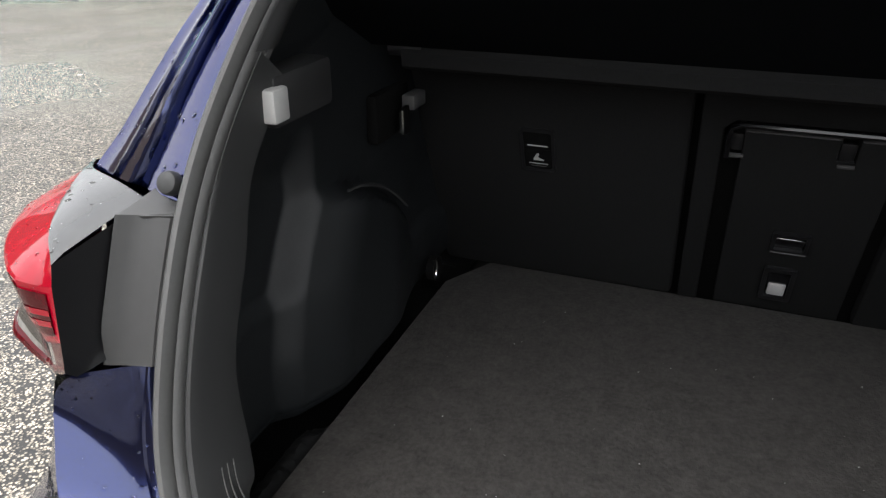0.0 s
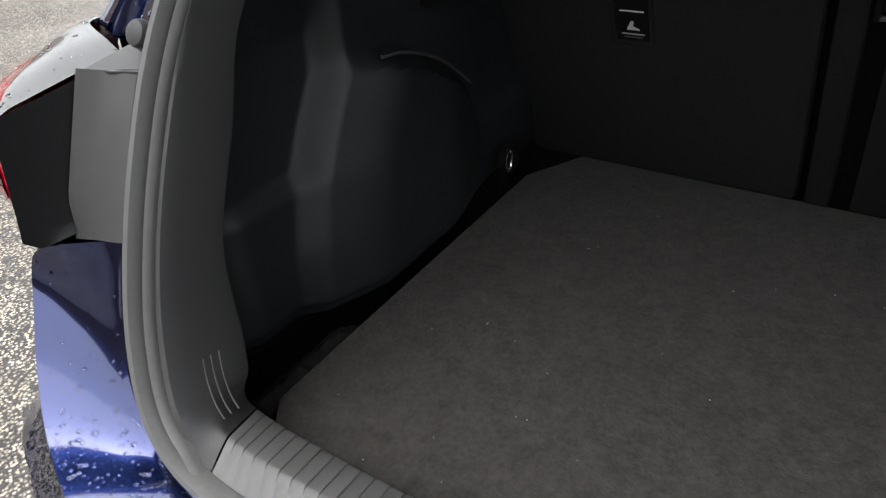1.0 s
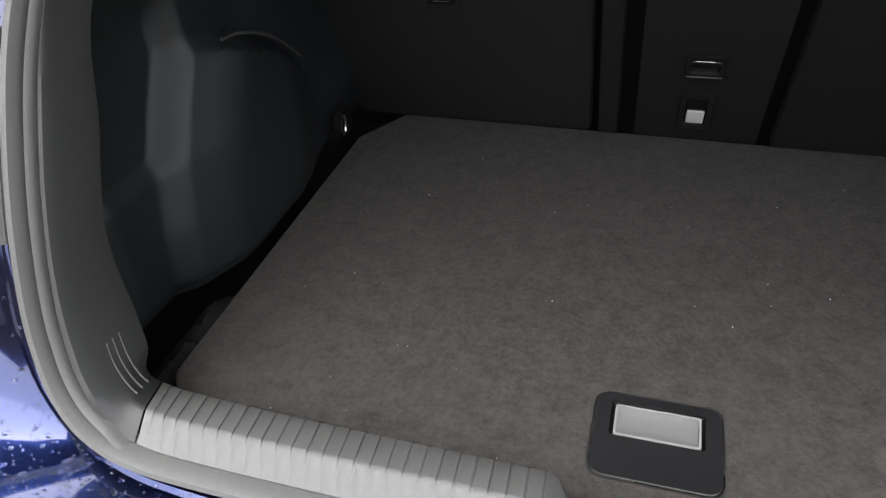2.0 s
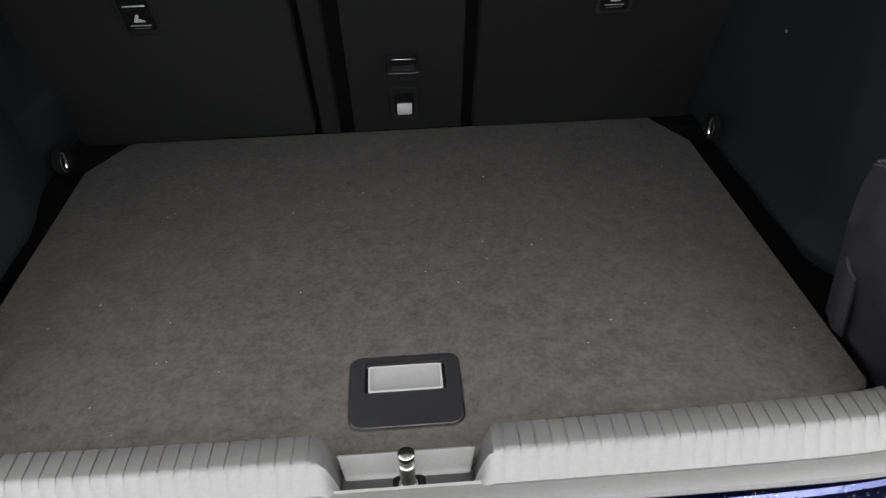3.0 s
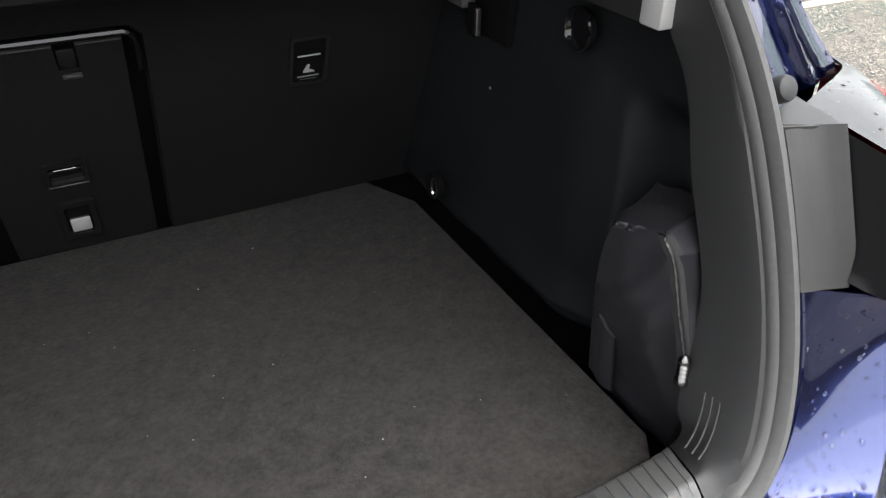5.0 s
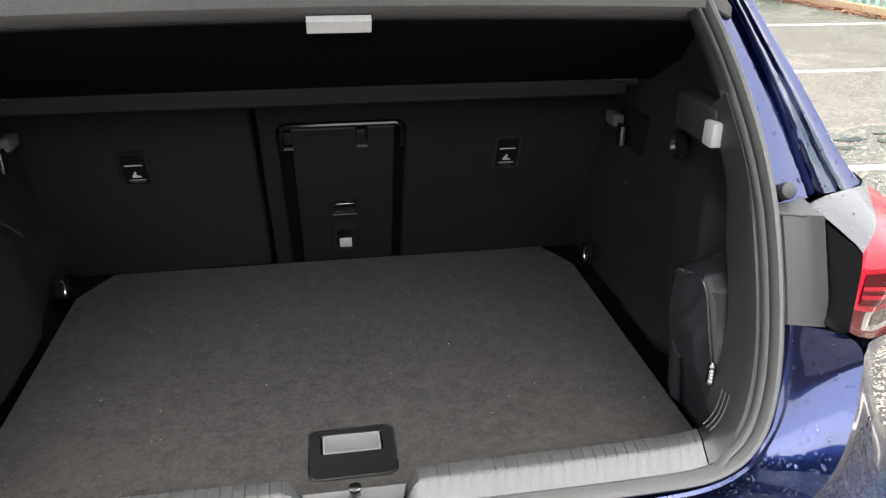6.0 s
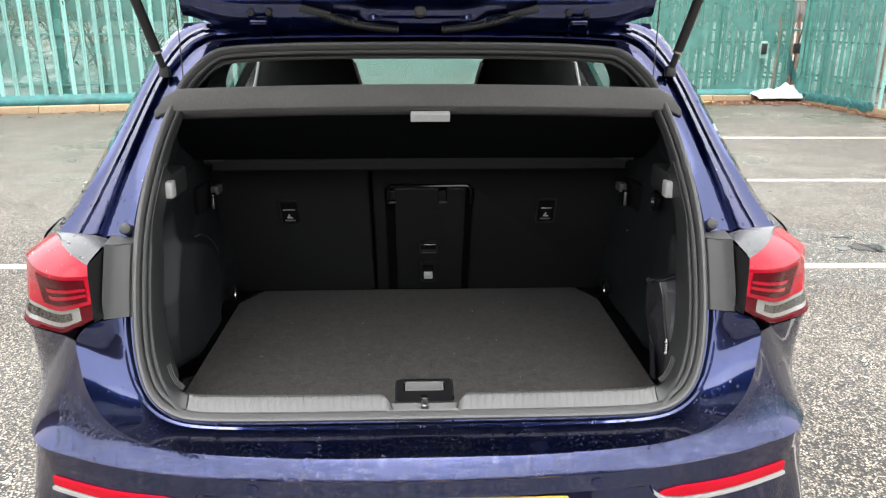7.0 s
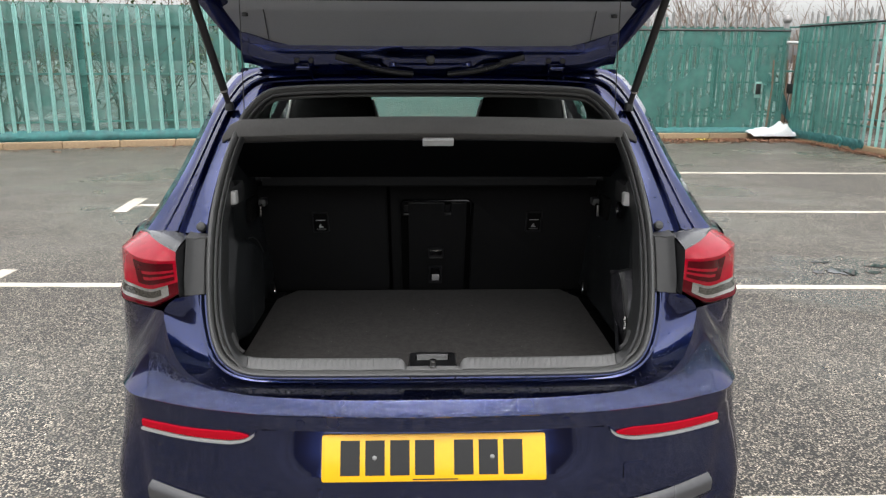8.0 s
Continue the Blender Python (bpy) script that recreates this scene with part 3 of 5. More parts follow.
def bush(x, y, h, spread, seed, leaves):
    rnd = random.Random(seed)
    top = empty("bare_tree", "bare winter shrub with tangled twigs behind the fence", "tree", "shrubs behind the fence", at=(x, y, 0))
    vs, fs = [], []
    tips = []

    def twig(p, d, ln, r, depth):
        q = p
        pts = [p]
        for _ in range(4):
            d = (d + Vector((rnd.gauss(0, 0.22), rnd.gauss(0, 0.22), rnd.gauss(0.04, 0.16)))).normalized()
            q = q + d * ln / 4
            pts.append(q)
        for i, c in enumerate(pts):
            rr = r * (1 - 0.5 * i / 4)
            for k in range(3):
                a = 2.094 * k
                vs.append((c.x + rr * math.cos(a), c.y + rr * math.sin(a), c.z + rr * 0.3 * math.cos(a + 1)))
        b = len(vs) - 15
        for i in range(4):
            for k in range(3):
                fs.append((b + i * 3 + k, b + i * 3 + (k + 1) % 3, b + i * 3 + 3 + (k + 1) % 3, b + i * 3 + 3 + k))
        tips.extend(pts[2:])
        if depth:
            for _ in range(rnd.choice((3, 4, 5))):
                c = pts[rnd.choice((1, 2, 3, 4))]
                twig(c, (d + Vector((rnd.gauss(0, 0.7), rnd.gauss(0, 0.7), rnd.gauss(0.2, 0.5)))).normalized(), ln * rnd.uniform(0.5, 0.8), r * 0.55, depth - 1)
    for _ in range(3):
        twig(Vector((rnd.gauss(0, 0.15), rnd.gauss(0, 0.1), 0)), Vector((rnd.gauss(0, spread), rnd.gauss(0, spread * 0.5), 1)).normalized(), h * 0.5, 0.028, 3)
    me = bpy.data.meshes.new("crown")
    me.from_pydata(vs, [], fs)
    me.materials.append(BARK)
    o = new("crown", me)
    o.parent = top
    part("trunk", tube([(0, 0, 0), (0.03, 0.02, h * 0.15), (0.0, 0.05, h * 0.35)], 0.05, 7, radii=[0.07, 0.05, 0.03]), BARK, top)
    if leaves:
        vs, fs = [], []
        for _ in range(leaves):
            c = rnd.choice(tips) + Vector((rnd.gauss(0, 0.06), rnd.gauss(0, 0.06), rnd.gauss(0, 0.06)))
            a, b = Vector((rnd.gauss(0, 1), rnd.gauss(0, 1), rnd.gauss(0, 1))).normalized() * 0.04, Vector((rnd.gauss(0, 1), rnd.gauss(0, 1), rnd.gauss(0, 1))).normalized() * 0.03
            k = len(vs)
            vs += [c + a, c + b, c - a, c - b]
            fs.append((k, k + 1, k + 2, k + 3))
        me = bpy.data.meshes.new("leaves")
        me.from_pydata([tuple(v) for v in vs], [], fs)
        me.materials.append(LEAFY)
        o = new("leaves", me)
        o.parent = top


for i, (x, y, h, sp, lv) in enumerate([(-13, 11.8, 3.6, 0.35, 300), (-11, 12.3, 3.8, 0.4, 350), (-9.3, 12.4, 3.4, 0.4, 300), (-7.8, 12.9, 3.8, 0.4, 350), (-6.4, 12.8, 3.3, 0.4, 300), (-5.0, 13.4, 3.9, 0.4, 350),
                                       (-3.4, 13.6, 3.6, 0.4, 300), (-1.5, 14.2, 3.5, 0.4, 200), (0.5, 14.6, 3.5, 0.4, 200), (2.6, 14.8, 3.8, 0.45, 80), (4.0, 15.0, 4.2, 0.5, 40), (5.4, 15.2, 4.3, 0.5, 0), (6.8, 15.4, 4.2, 0.5, 0), (8.4, 15.6, 4.3, 0.5, 0), (9.8, 14.4, 4.0, 0.5, 0),
                                       (3.2, 16.2, 4.4, 0.6, 0), (4.8, 16.5, 4.7, 0.6, 0), (6.1, 16.3, 4.5, 0.6, 30), (7.6, 16.8, 4.7, 0.6, 0), (9.2, 16.9, 4.6, 0.6, 0), (10.8, 15.9, 4.4, 0.6, 0),
                                       (-8.6, 13.9, 4.0, 0.5, 200), (-6.2, 14.2, 4.1, 0.5, 200), (-4.1, 14.6, 4.2, 0.5, 150)]):
    bush(x, y, h, sp, 20 + i, lv)


# Pale box added to give the bright background seen between the pales.
def pale_backdrop():
    b = empty("building", "pale block added as the bright background behind the fence", "building", at=(13.5, 13.0, 0))
    part("wall", box(-2.4, 2.4, -3.5, 3.5, 0, 4.6, 0.02), mat("pale_backdrop_fill", (0.6, 0.59, 0.56), 0.8, 0, 0.12, 10), b)
    part("roof", box(-2.6, 2.6, -3.7, 3.7, 4.6, 4.8, 0.03), FENCE_G, b)


pale_backdrop()


# Plain unseen walls, added behind and to the side to darken the car's reflections.
UNSEEN_WALL = mat("dull_brown_unseen_wall", (0.15, 0.115, 0.09), 0.85, 0, 0.3, 9, 0.3, 40, patch=0.8)
for wall_name, x0, x1, y0, y1, hgt in (("wall_south", -19, 12, -15.3, -15, 4.6), ("wall_west", -19, -18.7, -15, 9, 3.4)):
    tagged(part(wall_name, box(x0, x1, y0, y1, 0, hgt, 0.02), UNSEEN_WALL), "unseen plain brown wall added to darken reflections on the car", "wall", kind="structure")


# ---- the car ----
car = empty("car", "dark blue hatchback wet with rain, its tailgate raised", "car")

# The boot opening: the rubber seal's outer edge, and how far forward it lies at each height.
HALF = [(0, .738), (.25, .738), (.40, .740), (.46, .746), (.50, .764), (.528, .795), (.545, .84), (.555, .90), (.561, 1.0), (.561, 1.11), (.549, 1.22), (.533, 1.29),
        (.514, 1.345), (.492, 1.375), (.464, 1.40), (.42, 1.415), (.263, 1.423)]
LEAN_Z, LEAN_Y = (.5, .735, .79, .9, 1.0, 1.09, 1.18, 1.29, 1.375, 1.45), (.10, .125, .14, .18, .225, .275, .345, .447, .52, .60)


def lean(z):
    return sum(float(np.interp(z + d, LEAN_Z, LEAN_Y)) for d in (-.04, -.02, 0, .02, .04)) / 5


LOOP = [Vector((p.x, lean(p.z), p.z)) for p in smooth_line([(x, 0, z) for x, z in HALF] + [(0, 0, 1.425)] + [(-x, 0, z) for x, z in HALF[:0:-1]], 240, True)]
NL = len(LOOP)


def frame_at(i):
    p = LOOP[i % NL]
    t = (LOOP[(i + 1) % NL] - LOOP[(i - 1) % NL]).normalized()
    n = Vector((0, -1, (lean(p.z + .04) - lean(p.z - .04)) / .08)).normalized()
    inw = n.cross(t).normalized()
    if inw.dot(Vector((0, lean(1.08), 1.08)) - p) < 0:
        inw = -inw
    return p, n, inw


FRAMES = [frame_at(i) for i in range(NL)]


def swept(i, u, v):
    p, n, inw = FRAMES[i % NL]
    return p + inw * u + n * v


SEAL = [(-.004, -.012), (-.003, .002), (.000, .009), (.0040, .0120), (.0080, .0105), (.0104, .005), (.0114, -.004), (.0120, -.014), (.0142, -.014), (.0150, -.004),
        (.0162, .001), (.0186, .0035), (.0208, .001), (.0220, -.004), (.0226, -.014), (.0246, -.014), (.0247, -.020), (.010, -.020)]


def seal_row(i):
    # the inner lobe is pressed down under the sill trim, and further where the lock striker dips through
    p = LOOP[i]
    press = (.0125 * (1 - step(.46, .50, abs(p.x))) + .014 * (1 - step(.050, .078, abs(p.x)))) if p.z < .8 else 0
    return [swept(i, max(u - press, -.004) if k > 8 else u, v) for k, (u, v) in enumerate(SEAL)]


part("boot_seal", sheet([seal_row(i) for i in range(NL)], True, True), RUBBER, car, "ribbed grey-black rubber seal round the boot opening")

# Sill trim along the bottom: soft profile, cross grooves, a dip at the striker.
SILL = [(.0100, -.018), (.0120, -.0100), (.0145, -.0090), (.0225, -.0145), (.0305, -.0205), (.0366, -.0258), (.0390, -.0295), (.0388, -.0335), (.0275, -.083), (.0245, -.0880), (.012, -.092), (-.03, -.096)]
BX = np.array([LOOP[i].x for i in range(-46, 47)])
BI = np.array(range(-46, 47))


def at_x(x, u, v):
    k = float(np.interp(x, BX, BI))
    i, f = math.floor(k), k - math.floor(k)
    return swept(i, u, v).lerp(swept(i + 1, u, v), f)


def fanned(x, u, v, amount=1.0):
    """A point of the sill; its cross lines fan out towards the ends."""
    p = at_x(x, u, v)
    p.x += amount * .36 * max(-v - .010, 0) * x / .46
    return p


def sill_row(x, groove):
    wide = .92 + .08 * (x / .46) ** 2
    row = []
    for k, (u, v) in enumerate(SILL):
        near = .046 if k < 6 else .050
        dip = 1 - step(near, near + .032, abs(x))
        cut = (0, 0, 0, .0005, .0007, .0008, .0009, .0011, .0014, .0014, 0, 0)[k] if groove else 0
        uu = u - cut - dip * (.030 if k < 4 else .056 if k < 7 else .078 if k < 10 else .04)
        row.append(fanned(x, uu, v * wide))
    return row


xs = [(-.463, 0)]
x = -.452
while x < .455:
    if abs(x) > .085:
        xs += [(x - .0014, 0), (x - .0008, 1), (x + .0008, 1), (x + .0014, 0)]
    else:
        xs += [(x - .0050, 0), (x, 0), (x + .0050, 0)]
    x += .0146
xs.append((.463, 0))
part("sill_trim", sheet([sill_row(*s) for s in sorted(xs)]), TRIM, car, "grey plastic loading sill trim with fine cross grooves", sharp=42)

# Side trims run from the sill's ends up to the hooks.
right = [i for i in range(NL // 2) if LOOP[i].z < 1.2 and (LOOP[i].x > .466 or LOOP[i].z > .8)]
DEEP = [(.0252, -.013), (.0262, -.0040), (.0295, -.0015), (.0335, -.004), (.0355, -.012), (.0370, -.024), (.0382, -.040), (.0392, -.058), (.0400, -.078), (.0385, -.086), (.02, -.090), (-.02, -.090)]
SIDE = [(.0252, -.013), (.0262, -.0035), (.0295, -.0010), (.0320, -.0025), (.0335, -.008), (.0345, -.016), (.0352, -.028), (.0358, -.042), (.0362, -.058), (.0352, -.066), (.025, -.070), (-.02, -.070)]


def side_trim():
    rows = [[fanned(.4655, u, v) for u, v in SILL]]
    for k, i in enumerate(right):
        f, g = step(0, 12, k), step(.83, .95, LOOP[i].z)
        row = []
        for j in range(len(SIDE)):
            u = (SILL[j][0] * (1 - f) + DEEP[j][0] * f) * (1 - g) + SIDE[j][0] * g
            v = (SILL[j][1] * (1 - f) + DEEP[j][1] * f) * (1 - g) + SIDE[j][1] * g
            h = step(1.02, 1.13, LOOP[i].z)
            p = swept(i, u - h * .006 * step(.028, .036, u), v * (1 - .22 * h))
            p.x += (1 - step(0, 16, k)) * .36 * max(-v - .010, 0)
            row.append(p)
        rows.append(row)
    return sheet(rows)


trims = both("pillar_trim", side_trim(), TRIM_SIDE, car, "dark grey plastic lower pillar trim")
for sgn, tr in zip((1, -1), trims):
    for k, v0 in enumerate((-.038, -.0465, -.0555)):
        pts = []
        for q in range(15):
            i = right[0] + 4.6 + q * .95 + k * .2
            a, b, f = math.floor(i), math.floor(i) + 1, i - math.floor(i)
            u = float(np.interp(-v0, [.012, .024, .040, .058, .078], [.0355, .0370, .0382, .0392, .0400]))
            p = swept(a, u, v0).lerp(swept(b, u, v0), f)
            pts.append(Vector((p.x * sgn, p.y, p.z)))
        part("grip_line", tube(pts, .0010, 6), COVER, tr, "raised pale grip line on the trim corner")

# Upper pillar trims and headliner edge.
upper = [i for i in range(NL // 2) if LOOP[i].z >= 1.19]
UPPER = [(.0252, -.004), (.0275, .003), (.0300, .010), (.0305, .020), (.027, .032), (.016, .040)]
both("upper_pillar_trim", sheet([[swept(i, u, 0) + Vector((0, d, 0)) for u, d in UPPER] for i in upper + [NL // 2]]), TRIM_UP, car, "charcoal upper pillar trim")
part("striker_plate", sheet([[(x * w, y, z) for y, z, w in ((.178, .7135, .90), (.182, .7145, .92), (.185, .7170, .94), (.1925, .7315, 1.0), (.1945, .7340, 1.01), (.1965, .7330, 1.02), (.199, .715, 1.03))] for x in (-.066, -.05, 0, .05, .066)], thick=.003), TRIM, car, "light grey sloping recess plate behind the lock striker")
part("striker_well", box(-.064, .064, .122, .184, .690, .7140, .002), TRIM_SIDE, car, "darker plastic floor of the striker recess")
striker = part("striker", tube([(0, .170, .706), (0, .170, .7175), (0, .170, .7182), (0, .170, .736), (0, .170, .7365), (0, .170, .746), (0, .170, .7465), (0, .170, .756)], .006, 18, radii=[.0090, .0090, .0070, .0070, .0078, .0078, .0064, .0064]), SATIN, car, "bright plated lock striker pin")
part("pin_head", lathe([(.0, .7630), (.0064, .7628), (.0080, .7618), (.0082, .7575), (.0066, .7562), (.0060, .7545), (.0, .7545)], 22, Matrix.Translation((0, .170, 0))), STEEL, striker, "flat steel head of the striker pin")
# Solid near-black slab in place of a shaded hole.
part("base", slab(round_rect(-.015, .017, .157, .181, .006), .708, .7152), VOID, striker, "near-black slab painted as the shaded hole round the pin")

# Boot floor.
FLOOR_Z = .702
outline = [(-.44, .198), (-.475, .212), (-.522, .275), (-.522, .845), (-.468, .945), (.466, .945), (.514, .845), (.516, .275), (.475, .212), (.44, .198)]
board = part("boot_floor", slab(outline, FLOOR_Z - .025, FLOOR_Z, bevel=.004), CARPET, car, "dark grey carpeted boot floor board")
HT = Matrix.Translation((0.001, 0, FLOOR_Z))
tray = part("handle_tray", ring_slab(round_rect(-.061, .061, .2515, .355, .014), round_rect(-.046, .046, .300, .343, .003), -.002, .004, HT), BLACK, board, "black plastic floor handle surround")
part("handle_rim", ring_slab(round_rect(-.0632, .0632, .2490, .3568, .0158), round_rect(-.0608, .0608, .2517, .3548, .0138), -.002, .0028, HT), STEEL, tray)
# Solid near-black plate in place of the shaded gap.
part("pull_gap", box(-.0458, .0468, .3005, .3428, FLOOR_Z - .002, FLOOR_Z + .0004), VOID, tray, "near-black plate painted as the shaded gap round the folding handle")
part("slot_edge", box(-.0450, .0460, .3424, .3436, FLOOR_Z, FLOOR_Z + .0046), STEEL, tray, "thin bright back edge of the handle slot")
part("pull_rim", ring_slab(round_rect(-.0418, .0418, .3005, .3405, .003), round_rect(-.0396, .0396, .3032, .3388, .002), -.001, .0040, HT), MIDGREY, tray, "bright rim of the folding handle")
part("pull_recess", sheet([[(x, y, FLOOR_Z + z) for y, z in ((.3030, .0034), (.306, .0016), (.316, .0010), (.332, .0008), (.3390, .0030))] for x in (-.0395, -.037, .039, .0415)]), HANDLE, tray, "grey finger recess of the handle")
# Added fill that keeps the gaps beside the floor board black.
part("floor_well", box(-.66, .66, .15, .99, .585, .610), VOID, car, "near-black fill added under the boot floor to darken its gaps")


part("floor_strip", sheet([[(x, y, z - .035 * step(.40, .47, y) + .007 * noise.noise((x * 60, y * 75, 1)) + .003 * noise.noise((x * 140, y * 190, 4))) for x, z in ((-.524, .688), (-.531, .693), (-.540, .695), (-.552, .690), (-.566, .676))] for y in np.linspace(.232, .47, 60)]), SEATCLOTH, car, "charcoal felt strip beside the floor board")
# Added sheets that stop light leaking in and blacken the gap below the liners.
both("liner_backing", box(.655, .665, .20, .99, .60, .86), VOID, car, "near-black sheet added to close the gap behind the side liner")


# Side liners.
def opening_x(z):
    pts = sorted((LOOP[i].z, LOOP[i].x) for i in range(NL // 2) if LOOP[i].x > .45)
    return float(np.interp(z, [q[0] for q in pts], [q[1] for q in pts]))


LINER_Z = [.714, .718, .724, .731] + [.738 + .632 * j / 84 for j in range(85)]


def arch_front(z):
    return float(np.interp(z, [.70, .80, .88, .94, .99], [.398, .405, .424, .455, .485]))


def arch_top(y):
    return float(np.interp(y, [.48, .535, .60, .65, .70, .73], [1.0, .992, .970, .940, .898, .84]))


def liner(side):
    rows = []
    for k in range(105):
        row = []
        for j, z in enumerate(LINER_Z):
            y0 = lean(max(z, .74)) + .045
            a, b = (arch_front(z) - .024, arch_front(z) + .020) if side < 0 else (.365, .44)
            a, b = max(a, y0 + .02), max(b, y0 + .04)
            y = float(np.interp(k, [0, 24, 44, 104], [y0, a, b, .955]))
            x = .560 - .014 * step(.55, .9, y) * step(.70, .80, z) - .012 * step(1.0, 1.2, z) * step(.35, .6, y)
            if side < 0:
                # pocket ahead of the wheel arch, a low shelf in it, then the rounded arch under its ledge
                yr, top = arch_front(z), arch_top(y)
                pocket = (1 - step(yr - .020, yr + .014, y)) * (1 - step(1.02, 1.10, z))
                pocket *= 1 - .42 * step(.30, .325, y) * (1 - step(.872, .890, z))
                arch = step(yr - .03, yr + .10, y) * (1 - .75 * step(.60, .76, y)) * (1 - step(top - .016, top + .006, z))
                x += .030 * pocket - .040 * arch
                x -= .006 * step(.60, .66, y) * (1 - step(.72, .80, y)) * (1 - step(.99, 1.02, z))
            else:
                x -= (.014 + .016 * (1 - step(.715, .80, z))) * step(.40, .50, y) * (1 - step(1.0, 1.1, z))
                x += .060 * (1 - step(.375, .43, y)) * (1 - step(.99, 1.05, z))
            x += .010 * (1 - step(.716, .732, z))
            if z > 1.12:
                x = min(x, opening_x(z) - .012 + .02 * step(.4, .7, y) + .05 * (1 - step(1.12, 1.19, z)))
            x += .0022 * noise.noise((y * 9, z * 9, side))
            row.append((side * x, y, z + (.005 * noise.noise((y * 14, side * 3, 2)) if j < 2 else 0)))
        rows.append(row)
    return sheet(rows)


for side, what in ((-1, "charcoal felt side liner bulging over the wheel arch"), (1, "charcoal felt side liner with an open pocket")):
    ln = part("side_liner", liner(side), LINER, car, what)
    if side < 0:
        part("arch_ridge", tube(smooth_line([(-.5245, .515, .9965), (-.5225, .55, .9915), (-.5215, .60, .9725), (-.5215, .645, .945), (-.523, .69, .909)], 20), .0022, 6), TRIM_SIDE, ln, "raised welt along the top of the wheel arch")
    # tie-down ring with its recess
    rec = Matrix.Translation((side * .5215, .778, .762)) @ Matrix.Rotation(radians(90 * side), 4, "Y")
    cup = part("ring_recess", lathe([(.021, -.012), (.021, .001), (.019, .002), (.016, -.006), (.0, -.009)], 20, rec), VOID, ln, "round black tie-down recess")
    part("tie_down_ring", tube([(side * .513, .772 + .010 * math.sin(a), .762 + .017 * math.cos(a)) for a in [2 * math.pi * q / 20 for q in range(20)]] + [(side * .513, .772, .779)], .0026, 8), CHROME, cup, "chromed tie-down ring")
    # bag hook: a pale block on a charcoal arm
    arm = part("hook_arm", box(.520, .572, .372, .490, 1.114, 1.170, .008, 2), TRIM_UP, ln, "charcoal hook bracket") if side > 0 else part("hook_arm", box(-.572, -.520, .372, .490, 1.114, 1.170, .008, 2), TRIM_UP, ln, "charcoal hook bracket")
    lo, hi = sorted((side * .5130, side * .5420))
    part("bag_hook", box(lo, hi, .358, .386, 1.121 - .003 * side, 1.156 - .003 * side, .0035, 2), PALE, ln, "pale grey folding bag hook")
    # seat release lever and shelf bracket
    lo, hi = sorted((side * .538, side * .556))
    lev = part("release_lever", box(lo, hi, .632, .742, 1.016, 1.086, .006), VOID, ln, "black seat release lever")
    lo, hi = sorted((side * .519, side * .5265))
    part("lever_edge", box(lo, hi, .6755, .6815, 1.023, 1.057, .001), STEEL, lev, "bright lever edge")
    lo, hi = sorted((side * .511, side * .532))
    part("lever_cap", box(lo, hi, .698, .742, 1.052, 1.074, .004), COVER, lev, "grey thumb cap of the lever")
    lo, hi = sorted((side * .5195, side * .526))
    part("lever_slot", box(lo, hi, .683, .700, 1.020, 1.060, .001), VOID, lev)
    lo, hi = sorted((side * .524, side * .560))
    br = part("shelf_bracket", box(lo, hi, .605, .650, 1.175, 1.225, .012, 3, Matrix.Translation((0, .62, 1.2)) @ Matrix.Rotation(radians(-28), 4, "X") @ Matrix.Translation((0, -.62, -1.2))), BLACK, ln, "charcoal parcel shelf bracket")
    lo, hi = sorted((side * .521, side * .530))
    part("bracket_cap", box(lo, hi, .600, .612, 1.205, 1.232, .003), COVER, br, "grey cap of the shelf bracket")
    part("bracket_edge", tube(smooth_line([(side * .524, .604, 1.224), (side * .523, .632, 1.200), (side * .522, .662, 1.174), (side * .522, .682, 1.146)], 14), .0030, 8, radii=[.0016 + .0022 * math.sin(math.pi * q / 13) for q in range(14)]), MIDGREY, br, "light grey tube along the edge of the shelf bracket")
    part("shelf_pin", tube([(side * .478, .655, 1.149), (side * .525, .655, 1.149)], .011, 12), BLACK, ln)
part("trim_clip", lathe([(.0, .0018), (.0018, .0015), (.0026, .0)], 12, Matrix.Translation((.5235, .643, .966)) @ Matrix.Rotation(radians(-90), 4, "Y")), COVER, car, "small grey liner clip")
part("power_socket", lathe([(.024, -.006), (.024, .001), (.0215, .0025), (.019, .001), (.017, -.004), (.0, -.006)], 26, Matrix.Translation((.5385, .50, 1.078)) @ Matrix.Rotation(radians(-90), 4, "Y")), GLOSSBLACK, car, "round black power socket cover")


# Rear seat backs, leaning, with the load-through hatch.
def seat_m(d=0.0):
    up, out = Vector((0, -.395, .9187)), Vector((0, -.9187, -.395))
    m = Matrix.Identity(4)
    for c, v in enumerate((Vector((1, 0, 0)), up, out)):
        m.col[c] = (*v, 0)
    m.col[3] = (*(Vector((0, .937, .697)) + out * d), 1)
    return m


SM = seat_m()
# Near-black core puts shade into the gaps between the seat panels.
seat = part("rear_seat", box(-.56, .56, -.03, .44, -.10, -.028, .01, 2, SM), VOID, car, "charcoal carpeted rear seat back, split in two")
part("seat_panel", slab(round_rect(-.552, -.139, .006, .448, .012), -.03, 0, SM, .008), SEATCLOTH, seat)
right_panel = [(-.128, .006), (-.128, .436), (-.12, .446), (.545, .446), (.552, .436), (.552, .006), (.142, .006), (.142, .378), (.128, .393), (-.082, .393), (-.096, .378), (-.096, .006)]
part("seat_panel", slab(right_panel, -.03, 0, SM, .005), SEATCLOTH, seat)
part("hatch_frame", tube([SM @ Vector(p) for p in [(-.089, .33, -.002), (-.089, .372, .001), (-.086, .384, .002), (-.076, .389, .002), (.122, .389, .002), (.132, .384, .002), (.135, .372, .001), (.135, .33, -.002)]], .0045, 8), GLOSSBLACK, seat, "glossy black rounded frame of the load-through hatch")
